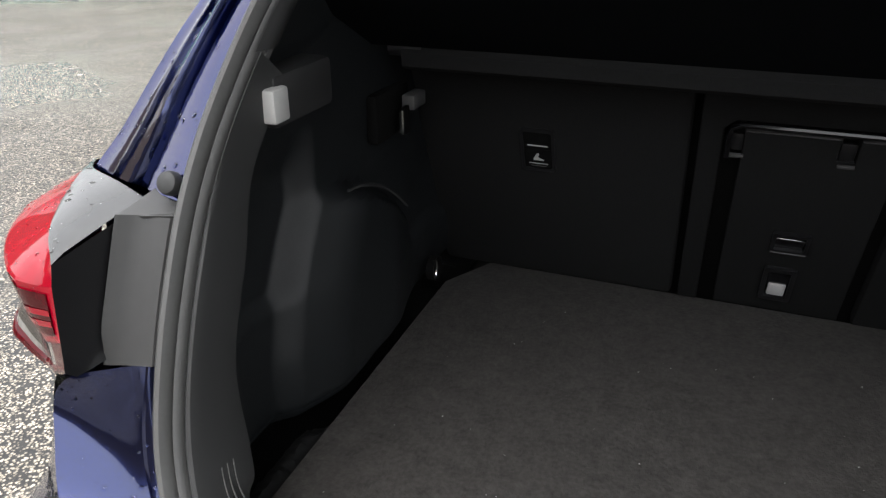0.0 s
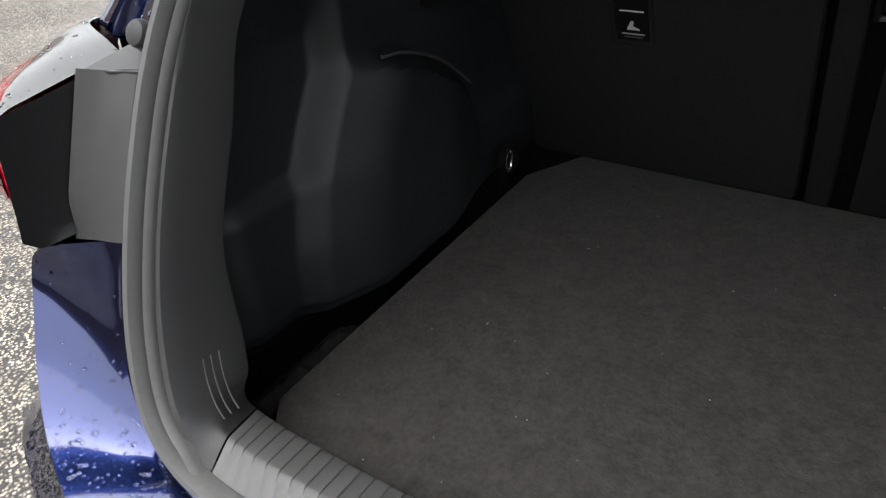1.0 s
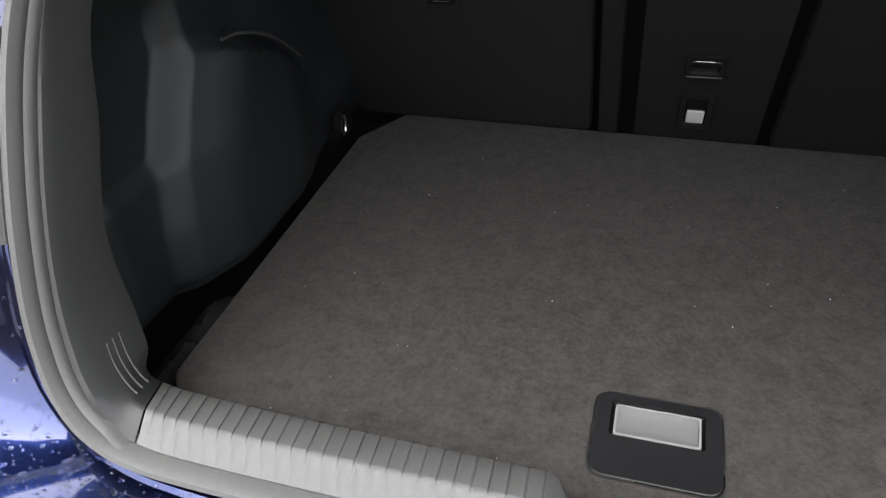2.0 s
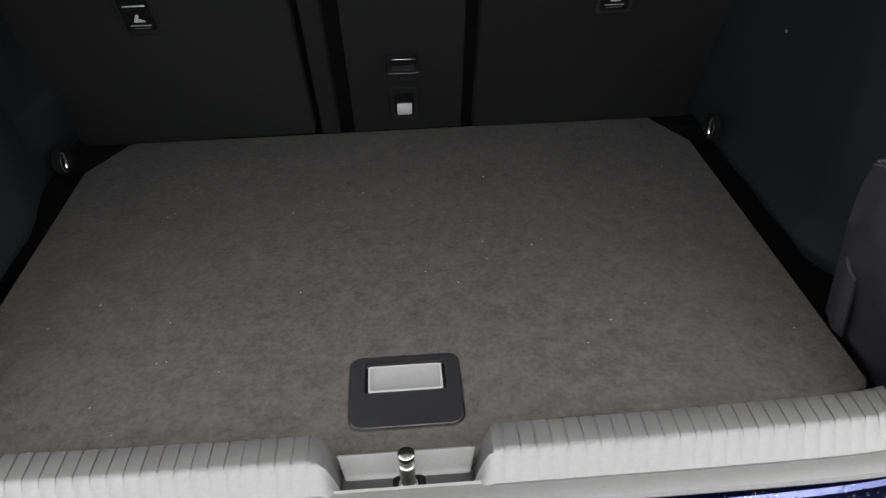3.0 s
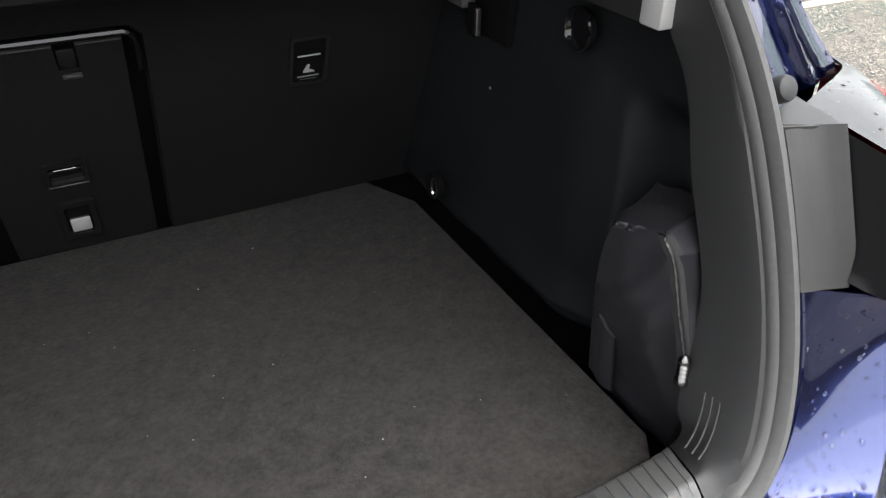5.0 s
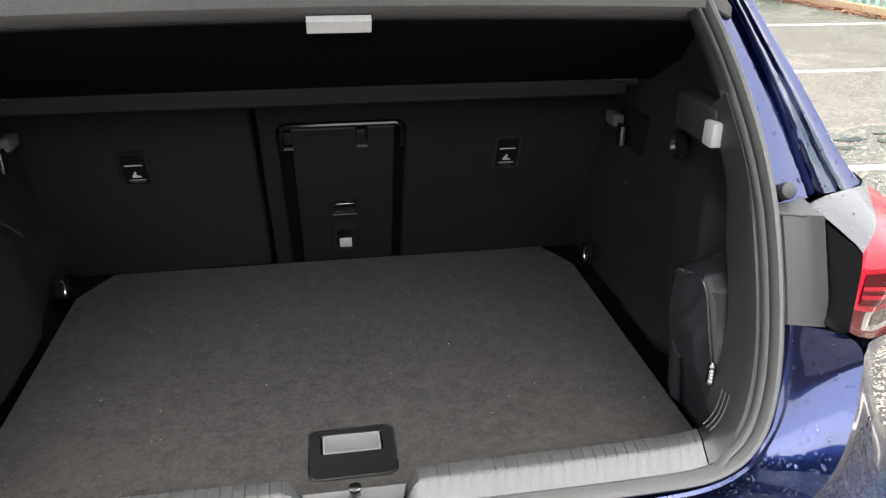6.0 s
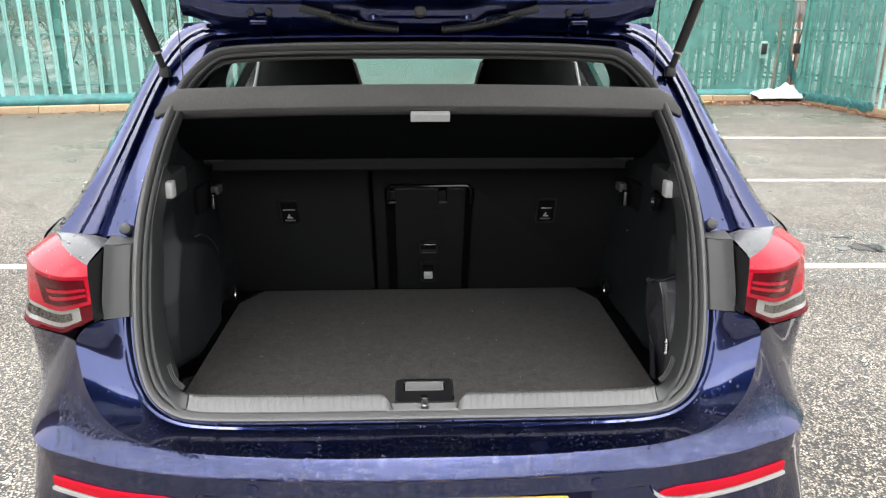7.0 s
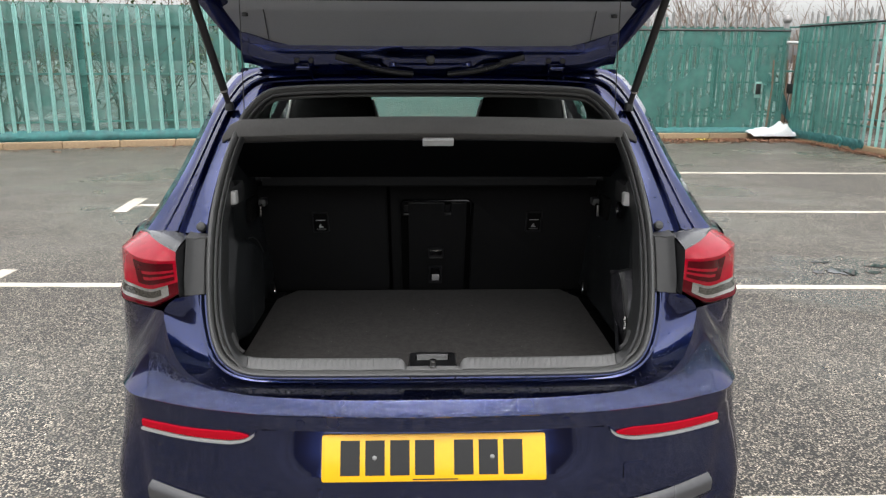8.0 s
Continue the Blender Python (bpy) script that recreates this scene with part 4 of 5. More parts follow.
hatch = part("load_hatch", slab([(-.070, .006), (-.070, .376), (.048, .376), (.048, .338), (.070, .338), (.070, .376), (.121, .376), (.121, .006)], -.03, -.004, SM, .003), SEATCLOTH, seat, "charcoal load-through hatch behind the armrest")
for cx in (-.079, .059):
    part("hatch_hinge", box(cx - .010, cx + .010, .336, .366, -.022, -.008, .003, 2, SM), BLACK, hatch)
    part("hinge_lip", box(cx - .009, cx + .012, .330, .3345, -.006, .0005, .001, 1, SM), COVER, hatch)
part("hatch_top_edge", box(-.069, .047, .3755, .3775, -.006, -.0015, .0005, 1, SM), COVER, hatch)
part("hatch_top_edge", box(.071, .120, .3755, .3775, -.006, -.0015, .0005, 1, SM), COVER, hatch)
slot = part("grip_slot", ring_slab(round_rect(-.004, .048, .155, .195, .004), round_rect(.001, .043, .160, .190, .003), -.012, .003, SM), BLACK, hatch, "black finger grip in the hatch")
part("grip_bar", box(.001, .043, .180, .184, -.003, .001, .0005, 1, SM), STEEL, slot)
part("grip_back", box(.001, .043, .160, .190, -.008, -.0032, 0, 1, SM), GLOSSBLACK, slot)
part("grip_lip", box(-.003, .047, .1535, .156, .0, .004, .001, 1, SM), COVER, slot)
lat = part("hatch_latch", ring_slab(round_rect(-.003, .044, .040, .116, .005), round_rect(.004, .037, .048, .108, .003), -.012, .003, SM), BLACK, hatch, "black square hatch latch")
part("latch_back", box(.004, .037, .048, .108, -.008, -.0032, 0, 1, SM), GLOSSBLACK, lat)
part("latch_button", box(.008, .034, .050, .076, -.006, .0005, .002, 2, SM), PALE, lat, "pale grey latch button")
for cx in (-.357, .346):
    rec = part("anchor_recess", ring_slab(round_rect(cx - .028, cx + .026, .262, .345, .006), round_rect(cx - .023, cx + .021, .268, .339, .004), -.016, .003, SM), BLACK, seat, "black child-seat anchor recess")
    part("recess_back", box(cx - .023, cx + .021, .268, .339, -.004, .0008, 0, 1, SM), VOID, rec)
    part("anchor_bar", box(cx - .017, cx + .015, .3115, .3135, .0008, .0026, .0005, 1, SM), PALE, rec, "pale anchor bar")
    part("flap", box(cx - .022, cx + .020, .268, .306, .0, .0018, .0005, 1, SM), VOID, rec)
    icon = [(-.008, .284), (-.008, .287), (-.003, .297), (.0, .298), (.001, .295), (-.001, .290), (.007, .286), (.008, .284)]
    part("symbol", slab([(cx + a, b) for a, b in icon], .0018, .0026, SM), PALE, rec, "pale child-seat symbol", False)
    part("print_bar", box(cx - .016, cx + .014, .2765, .2782, .0018, .0026, 0, 1, SM), MIDGREY, rec)
    part("print_bar", box(cx - .013, cx + .011, .2718, .2730, .0018, .0026, 0, 1, SM), COVER, rec)


# Parcel shelf, tipped up at the back.
def shelf():
    rows = []
    for k in range(41):
        x = -.562 + 1.124 * k / 40
        a = abs(x) / .562
        drop = .010 * a ** 2 + .012 * step(.95, 1.0, a)
        fwd = -.004 * a ** 2
        prof = [(.655, 1.158), (.56, 1.226), (.468, 1.2915), (.455, 1.296), (.449, 1.302), (.450, 1.315), (.462, 1.340), (.472, 1.3455), (.485, 1.342), (.57, 1.272), (.66, 1.195), (.67, 1.17)]
        rows.append([(x * (1 - .05 * step(1.0, 1.35, z) * 0 - .035 * step(1.31, 1.345, z)), y + (fwd if y < .6 else 0), z - (drop if y < .6 else 0)) for y, z in prof])
    return sheet(rows, close_v=True)


sh = part("parcel_shelf", shelf(), SHELFCLOTH, car, "grey felt parcel shelf tipped up at its rear edge")
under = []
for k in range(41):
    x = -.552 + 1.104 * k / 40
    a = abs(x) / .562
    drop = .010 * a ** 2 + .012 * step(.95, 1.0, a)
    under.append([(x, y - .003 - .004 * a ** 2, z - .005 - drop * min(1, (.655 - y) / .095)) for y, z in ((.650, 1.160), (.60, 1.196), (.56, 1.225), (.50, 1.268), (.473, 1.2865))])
part("shelf_underside", sheet(under, thick=.002), SHELFDARK, sh, "dark underside of the parcel shelf, its shade put into the colour")
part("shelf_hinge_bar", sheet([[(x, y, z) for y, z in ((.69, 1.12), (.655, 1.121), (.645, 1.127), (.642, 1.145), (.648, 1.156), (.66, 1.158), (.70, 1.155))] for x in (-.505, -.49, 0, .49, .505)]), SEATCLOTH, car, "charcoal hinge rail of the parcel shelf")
LB = Matrix.Translation((.0195, .4735, 1.2795)) @ Matrix.Rotation(radians(126), 4, "X")
lab = part("shelf_label", box(-.0425, .0425, -.0105, .0105, -.0012, .010, .0004, 1, LB), PAPER, sh, "silver-grey printed label under the shelf")
for a, b in ((-.040, -.033), (.026, .038)):
    part("print_bar", box(a, b, -.0065, .0065, -.0017, -.0012, 0, 1, LB), MIDGREY, lab)
for c in (-.0055, -.0015, .0025, .0060):
    part("print_bar", box(-.029, .020 - 2.5 * abs(c), c - .0009, c + .0009, -.0017, -.0012, 0, 1, LB), COVER, lab)
for s in (-1, 1):
    part("shelf_cord", tube([(s * .512, .505, 1.335), (s * .497, .455, 1.50), (s * .482, .40, 1.66)], .0014, 6), COVER, sh, "thin shelf lifting cord")


# Body panels round the opening.
def lerp_row(a, b, prof, nrm):
    return [a.lerp(b, f) + nrm * v for f, v in prof]


EDGE = smooth_line([(.750, .340, 1.058), (.721, .362, 1.10), (.690, .382, 1.15), (.664, .412, 1.20), (.645, .460, 1.25), (.629, .512, 1.30), (.612, .56, 1.35), (.590, .608, 1.40), (.564, .655, 1.445), (.534, .688, 1.466), (.50, .70, 1.474)], 48)
top_i = [i for i in range(NL // 2) if LOOP[i].z >= 1.062 and LOOP[i].x > .43]


def pillar():
    rows = []
    zs = [LOOP[i].z for i in top_i]
    heights = [float(np.interp(z, zs, range(len(zs)))) for z in np.linspace(zs[0], zs[-1], 60)]
    for k, e in enumerate(EDGE):
        i = top_i[round(float(np.interp(e.z, np.linspace(1.058, 1.474, len(heights)), heights)))]
        p, n, inw = FRAMES[i]
        a = p - inw * .001
        rows.append(lerp_row(a, e, [(0, -.012), (.05, -.003), (.20, .0), (.36, -.002), (.385, -.012), (.43, -.013), (.47, .004), (.495, .0085), (.52, .0075), (.66, .001), (.70, -.001), (.715, .0025), (.735, .001), (.90, -.007), (1, -.004)], n))
    return rows


PILLAR = pillar()
both("rear_pillar", sheet(PILLAR), PAINT, car, "wet dark blue rear pillar panel")

CREASE = smooth_line([(0, -.004, .7365), (.20, -.002, .7365), (.38, .013, .739), (.48, .036, .743), (.55, .060, .757), (.598, .084, .787), (.630, .112, .830), (.645, .134, .868), (.652, .148, .898), (.640, .150, .920), (.617, .150, .938)], 60)
low_i = [i for i in range(NL // 2) if LOOP[i].z <= .936 and i >= 0]


def ledge():
    rows = []
    for k, c in enumerate(CREASE):
        f = k / (len(CREASE) - 1)
        ff = f * (len(low_i) - 1)
        a0, b0, t = low_i[int(ff)], low_i[min(int(ff) + 1, len(low_i) - 1)], ff - int(ff)
        p = LOOP[a0].lerp(LOOP[b0], t)
        n, inw = FRAMES[a0][1], FRAMES[a0][2]
        a = p + n * -.012
        b = p - inw * .010 + n * -.010
        c1 = b.lerp(c, .24)
        rows.append([a, b, b.lerp(c, .07) + Vector((0, -.001, .0035)), b.lerp(c, .12) + Vector((0, -.001, .0030)), b.lerp(c, .17) + Vector((0, 0, -.001)), c1 + Vector((0, 0, -.0005)), b.lerp(c, .5) + n * -.004, b.lerp(c, .85) + n * -.002, c])
    return sheet(rows)


bm = ledge()
bm = join(mirror(bm), bm)
bmesh.ops.remove_doubles(bm, verts=bm.verts, dist=.0006)
part("rear_ledge", bm, PAINT, car, "wet dark blue bumper top and boot flank", sharp=25)

# Bumper skin: from the crease out and down, wrapping the corners.
PLAN = smooth_line([(0, -.026, 0), (.15, -.024, 0), (.30, -.014, 0), (.43, .003, 0), (.56, .036, 0), (.66, .075, 0), (.732, .112, 0), (.776, .170, 0), (.800, .235, 0), (.822, .300, 0), (.842, .365, 0), (.864, .44, 0), (.882, .54, 0)], 70)


FOOT = smooth_line([(.655, .152, .902), (.674, .170, .899), (.692, .187, .897), (.735, .200, .904), (.772, .217, .911), (.797, .275, .922), (.822, .40, .937), (.848, .54, .97)], 26)
TOPS = [CREASE[round(k / 43 * 47)] for k in range(44)] + FOOT


def bumper():
    rows = []
    for k, p in enumerate(PLAN):
        t = (PLAN[min(k + 1, 69)] - PLAN[max(k - 1, 0)]).normalized()
        o = Vector((t.y, -t.x, 0)) if k else Vector((0, -1, 0))
        top = TOPS[k]
        plate = 1 - step(.25, .44, p.x)
        flare = step(.730, .79, p.x)
        foot = p + o * .0005 + Vector((0, 0, .704))
        rise = top.z - .739
        # upright under the lamp, then turning smoothly out to the sharp edge
        bend = Vector((top.x, top.y, 0)).lerp(Vector((foot.x, foot.y, 0)), .03 + min(rise, .16) * .8 + .5 * step(.73, .84, p.x))
        bend.z = top.z - .0008 - rise * (.88 - .3 * step(.75, .84, p.x))
        row = [top]
        for g in (.12, .24, .36, .48, .60, .72, .84, .95):
            row.append(top * (1 - g) ** 2 + bend * (2 * g * (1 - g)) + foot * g ** 2 + (o + Vector((0, 0, .6))).normalized() * (.0008 * g))
        row.append(foot)
        for d, z, e in ((-.0012, .7015, 0), (-.0030, .690, 0), (-.0045, .672, 0), (-.006, .663, 0), (-.007, .657, -.024), (-.011, .60, .003), (-.011, .555, .024), (-.011, .50, .030), (-.012, .45, .022), (-.02, .40, .01), (-.035, .33, 0), (-.08, .26, 0)):
            row.append(p + o * (d + plate * e + flare * (.70 - z) * .19) + Vector((0, 0, z)))
        rows.append(row)
    return sheet(rows)


bm = bumper()
bm = join(mirror(bm), bm)
bmesh.ops.remove_doubles(bm, verts=bm.verts, dist=.0006)
bump = part("bumper", bm, PAINT, car, "wet dark blue rear bumper beaded with rain", sharp=17)


def on_plan(x, d, z):
    for a, b in zip(PLAN, PLAN[1:]):
        if a.x <= abs(x) <= b.x:
            f = (abs(x) - a.x) / (b.x - a.x)
            p = a.lerp(b, f)
            t = (b - a).normalized()
            q = p + Vector((t.y, -t.x, 0)) * d
            return Vector((math.copysign(q.x, x), q.y, z))
    return Vector((x, 0, z))


# Reflectors with their bright lower trim, parking sensors, towing cover.
for s in (-1, 1):
    rows, rows2 = [], []
    for k in range(25):
        f = k / 24
        x = s * (.434 + (.716 - .434) * f)
        zc = .645 - .022 * f + .012 * f * f
        h = .0115 * min(1, f * 6) ** .6 * (1 - .25 * f)
        rows.append([on_plan(x, -.010, zc - .004 - h), on_plan(x, -.0035, zc - .004 - h * .85), on_plan(x, -.003, zc - .003), on_plan(x, -.0035, zc - .002 + h * .85), on_plan(x, -.010, zc - .002 + h)])
        zb = zc - .005 - h
        rows2.append([on_plan(x, -.010, zb), on_plan(x, .0, zb - .0005), on_plan(x, .001, zb - .006), on_plan(x, -.010, zb - .007)])
    part("reflector", sheet(rows), REFLECTOR, bump, "narrow red bumper reflector")
    tail = [[on_plan(s * (.418 + .016 * q / 4), -.010, .6525 - .014 * q / 4), on_plan(s * (.418 + .016 * q / 4), .0, .652 - .014 * q / 4), on_plan(s * (.418 + .016 * q / 4), .001, .647 - .016 * q / 4), on_plan(s * (.418 + .016 * q / 4), -.010, .646 - .016 * q / 4)] for q in range(4)]
    part("reflector_trim", sheet(tail + rows2), MIDGREY, bump, "bright trim under the reflector")
    c = on_plan(s * .309, -.0055, .682)
    part("parking_sensor", lathe([(.011, .0), (.011, .004), (.0095, .0045), (.009, .0035), (.0, .0035)], 22, Matrix.Translation(c) @ Matrix.Rotation(radians(90), 4, "X") @ Matrix.Rotation(radians(s * 4), 4, "Y")), PAINT, bump, "round painted parking sensor")
part("towing_cover", sheet([[on_plan(x, d, z) for x in (.462, .487, .512)] for d, z in ((-.013, .5545), (-.0092, .5535), (-.0088, .53), (-.0086, .5125), (-.013, .5105))]), PAINT, bump, "square towing eye cover")
for s in (-1, 1):
    rows = [[on_plan(s * (.34 + .37 * k / 20), d, z - .030 * math.cos(k / 20 * 1.5)) for d, z in ((-.035, .482), (-.008, .474), (.002, .466), (.006, .456), (.004, .432), (-.02, .416))] for k in range(21)]
    part("diffuser_trim", sheet(rows), DIFFUSER, bump, "grey diffuser trim")
    rows = [[on_plan(s * (.50 + .17 * k / 14), d, z) for d, z in ((-.02, .424), (.010, .420), (.012, .408), (-.02, .402))] for k in range(15)]
    part("exhaust_trim", sheet(rows), CHROME, bump, "chromed exhaust surround")

# Number plate, its characters as plain bars.
PM = Matrix.Translation((0, -.0245, .6015)) @ Matrix.Rotation(radians(90 - 23.8), 4, "X")
plate = part("number_plate", slab(round_rect(-.26, .26, -.0535, .0535, .006), -.003, .002, PM, .0008), PLATE, car, "yellow rear number plate")
x = -.217
for k in range(7):
    if k == 4:
        x += .033
    part("character_bar", box(x, x + .045, -.0395, .0395, .002, .0028, 0, 1, PM), INK, plate)
    x += .0575
part("print_bar", box(-.05, .055, -.0505, -.0475, .002, .0026, 0, 1, PM), INK, plate)
for bx in (-.138, .135):
    part("plate_screw", lathe([(.0, .0045), (.004, .004), (.0055, .0025), (.0055, .002)], 14, PM @ Matrix.Translation((bx, .0, .0008))), STEEL, plate)


# Tail lamps with the plastic covers beside the opening.
def lamp():
    inner = [(.612, .150, 1.050), (.610, .143, 1.015), (.608, .137, .975), (.607, .134, .952)]
    top = smooth_line([(.612, .152, 1.050), (.655, .192, 1.057), (.695, .245, 1.061), (.735, .312, 1.062), (.775, .365, 1.05), (.805, .405, 1.030)], 26)
    bot = smooth_line([(.607, .134, .952), (.648, .158, .925), (.690, .186, .902), (.735, .199, .907), (.772, .216, .914), (.797, .275, .925), (.822, .40, .94)], 26)
    rows = []
    for k in range(26):
        f = k / 25
        out = Vector((.25 + .7 * f, -.95 + .6 * f, 0)).normalized()
        lift = (.008 + .040 * math.sin(math.pi * min(f * 1.02, 1)) ** .8) * min(1, f * 5 + .25)
        rows.append([top[k].lerp(bot[k], g) + out * (lift * h) for g, h in LENS_CUT])
    return rows


# height down the lens, and how far it stands out there: sloping top, upright face, clear band, rim
LENS_CUT = [(0, 0), (.06, .32), (.12, .64), (.185, .95), (.205, 1.0), (.26, .94), (.34, .84), (.41, .73), (.49, .62), (.57, .51), (.64, .40), (.71, .30), (.722, .26), (.79, .20), (.86, .15), (.915, .11), (.93, .16), (.975, .12), (1, 0)]
LR = lamp()
lens = both("tail_lamp", sheet([r[:12] for r in LR]), REDLENS, car, "glossy red tail lamp beaded with rain", True, 14)
for s, lp in zip((1, -1), lens):
    def fl(rows):
        return sheet([[Vector((p.x * s, p.y, p.z)) for p in r] for r in rows])
    part("clear_band", fl([r[11:16] for r in LR[3:]]), CLEARLENS, lp, "clear reversing lamp band")
    part("reverse_reflector", fl([[p + Vector((.35, -.93, 0)) * .0008 for p in (r[12].lerp(r[13], .5), r[13], r[14])] for r in LR[5:19]]), BULB, lp, "dark speckled reversing lamp reflector")
    part("lower_rim", fl([r[15:] for r in LR]), DARKRED, lp, "dark red lower rim")
    part("band_end", fl([r[11:16] for r in LR[:4]]), DARKRED, lp)
    o = Vector((.35, -.93, 0)) * .0008
    k_out = [k for k in range(26) if LR[k][8].x < .738][-1]
    for q0 in (.30, .74):
        part("light_guide", fl([[r[6].lerp(r[9], q0) + o * 2.2, r[6].lerp(r[9], q0 + .22) + o * 2.2] for r in LR[1:k_out - 1]]), REDLENS, lp, "bright red light guide")
    for c0, c1, k0, k1 in ((5, 10, 1, k_out),):
        part("lamp_chamber", fl([[p + o * (1 + (c1 - c0) * .1) for p in r[c0:c1 + 1]] for r in LR[k0:k1 + 1]]), DARKRED, lp, "dark chamber behind the red lens")
    # top of the lamp housing and its dark flank
    topline = [r[0] for r in LR]
    rear = smooth_line([(.618, .276, 1.063), (.655, .288, 1.069), (.69, .302, 1.069), (.735, .328, 1.064), (.775, .375, 1.053), (.805, .41, 1.032)], 26)
    part("lamp_shoulder", fl([[a, a.lerp(b, .12) + Vector((0, 0, .003)), a.lerp(b, .6) + Vector((0, 0, .003)), b] for a, b in zip(topline, rear)]), SHOULDER, lp, "wet grey shoulder of the lamp housing")
    flank = []
    for q, (g, h) in enumerate(LENS_CUT):
        zz = 1.058 - .120 * g
        yy = .236 - .058 * g - .018 * step(.92, 1.0, g)
        flank.append([LR[0][q], Vector((.612, yy - .012, zz)), Vector((.6085, yy + .004, zz)), Vector((.606, yy + .03, zz))])
    part("lamp_flank", fl(flank), BLACK, lp, "black side of the lamp housing")


def cover():
    rows = []
    n = Vector((0, -.9, .43))
    for k in range(15):
        z = 1.062 - (1.062 - .932) * k / 14
        a = Vector((opening_x(z), lean(z), z))
        b = Vector((.6105, .236 - .058 * k / 14, z))
        rib = 1 - step(.72, 1.0, k / 14)
        rows.append([a + n * -.012, a + Vector((.003, 0, 0)) + n * -.004, a.lerp(b, .14) + n * .002, a.lerp(b, .35) + n * .002, a.lerp(b, .62) + n * -.001, a.lerp(b, .80) + n * (.001 + .002 * rib),
                     a.lerp(b, .90) + n * (.002 + .008 * rib), a.lerp(b, .96) + n * (.002 + .010 * rib), b + n * .001, b + Vector((.0, .012, -.004))])
    return sheet(rows)


covers = both("lamp_cover", cover(), COVER, car, "satin grey plastic cover between seal and lamp")
cap = sheet([[Vector((.558 + .058 * a, (.256 - .022 * a) * (1 - b) + .305 * b, 1.0615 + .010 * b)) for b in (0, .12, .5, 1)] for a in (0, .33, .66, 1)], thick=.003)
both("cover_lip", cap, COVER, car, "grey upper lip of the lamp cover")
for s in (-1, 1):
    part("rivet", lathe([(.0, .007), (.006, .0068), (.0105, .005), (.012, .0015), (.012, -.006)], 20, Matrix.Translation((s * .584, .275, 1.084)) @ Matrix.Rotation(radians(62), 4, "X")), TRIM_SIDE, car, "round grey rubber stop")

# Roof gutter between the seal and the roof, hinges.
roof_i = [i for i in range(NL // 2 - 60, NL // 2 + 1) if LOOP[i % NL].z > 1.395]
rows = []
for i in roof_i:
    p, n, inw = FRAMES[i % NL]
    e = Vector((p.x * 1.08, .70 - .02 * (p.x / .45) ** 2, 1.478 - .008 * (p.x / .45) ** 2))
    rows.append([p + n * -.012, p + Vector((0, .006, .006)), p.lerp(e, .3) + Vector((0, .012, -.006)), p.lerp(e, .6) + Vector((0, .012, -.004)), p.lerp(e, .72) + Vector((0, 0, .004)), e])
both("roof_gutter", sheet(rows), PAINT, car, "wet blue roof gutter under the tailgate")
for f_, up_ in ((.24, .004), (.72, .009)):
    lip_line = [FRAMES[i % NL][0].lerp(Vector((FRAMES[i % NL][0].x * 1.08, .70, 1.478)), f_) + Vector((0, .004, up_)) for i in roof_i]
    both("gutter_lip", tube(lip_line, .0028, 7), PAINT, car, "thin rolled lip of the roof gutter")


# The rest of the shell: sides, roof, bonnet, glass, wheels.
def halfwidth(y):
    return float(np.interp(y, [.40, .46, .54, .7, .95, 1.4, 2.6, 3.3, 3.7, 4.0, 4.18, 4.26], [.848, .866, .882, .890, .894, .892, .892, .888, .86, .78, .62, .30]))


def side_panel():
    rows = []
    for k in range(80):
        y = .40 + (4.255 - .40) * k / 79
        w = halfwidth(y)
        shoulder = float(np.interp(y, [.40, .7, 1.2, 2.8, 3.3, 4.25], [1.035, 1.03, 1.0, .97, .94, .72]))
        row = []
        for g in (0, .12, .2, .35, .5, .65, .8, .92, 1.0):
            z = .22 + (shoulder - .22) * g
            for axle in (.84, 3.46):
                d = abs(y - axle)
                if d < .36:
                    z = max(z, .31 + math.sqrt(.36 ** 2 - d * d)) if g < .6 else z
            bulge = -.045 * (1 - min(g / .3, 1)) ** 2 - .04 * step(.55, 1.0, g)
            row.append((w + bulge, y, z))
        rows.append(row)
    return sheet(rows)


sides = both("body_side", side_panel(), PAINT, car, "dark blue body side")
ROOF_Y = [.70, .9, 1.3, 1.8, 2.2, 2.5]


def roof():
    rows = []
    for y in ROOF_Y:
        zc = float(np.interp(y, [.70, .9, 1.3, 1.8, 2.2, 2.5], [1.478, 1.487, 1.496, 1.495, 1.478, 1.43]))
        w = float(np.interp(y, [.70, .9, 1.5, 2.5], [.51, .545, .565, .555]))
        rows.append([(x * w, y, zc - .03 * abs(x) ** 3) for x in (-1, -.8, -.5, 0, .5, .8, 1)])
    return sheet(rows, thick=.02)


part("roof", roof(), PAINT, car, "dark blue roof panel")
part("headliner", sheet([[(x * .54, y, 1.415 + .03 * math.sin((y - .62) / 1.9 * math.pi) - .02 * abs(x) ** 3) for x in (-1, -.7, -.3, 0, .3, .7, 1)] for y in (.60, .75, 1.0, 1.5, 2.0, 2.45)], thick=.01), mat("grey_headliner", (.16, .155, .15), .9, 0, .1, 200), car, "grey fabric headliner")


def glass_x(z, y):
    return float(np.interp(z, [.95, 1.05, 1.45], [.835, .785, .562])) - .03 * step(2.2, 3.2, y)


def pillar_side(name, pts, label, material=PAINT):
    rows = [[(glass_x(z, y), y, z) for y in (a, (a + b) / 2, b)] for z, a, b in pts]
    return both(name, sheet(rows, thick=.035), material, car, label)


# quarter panel between the rear edge and the side window
rows = []
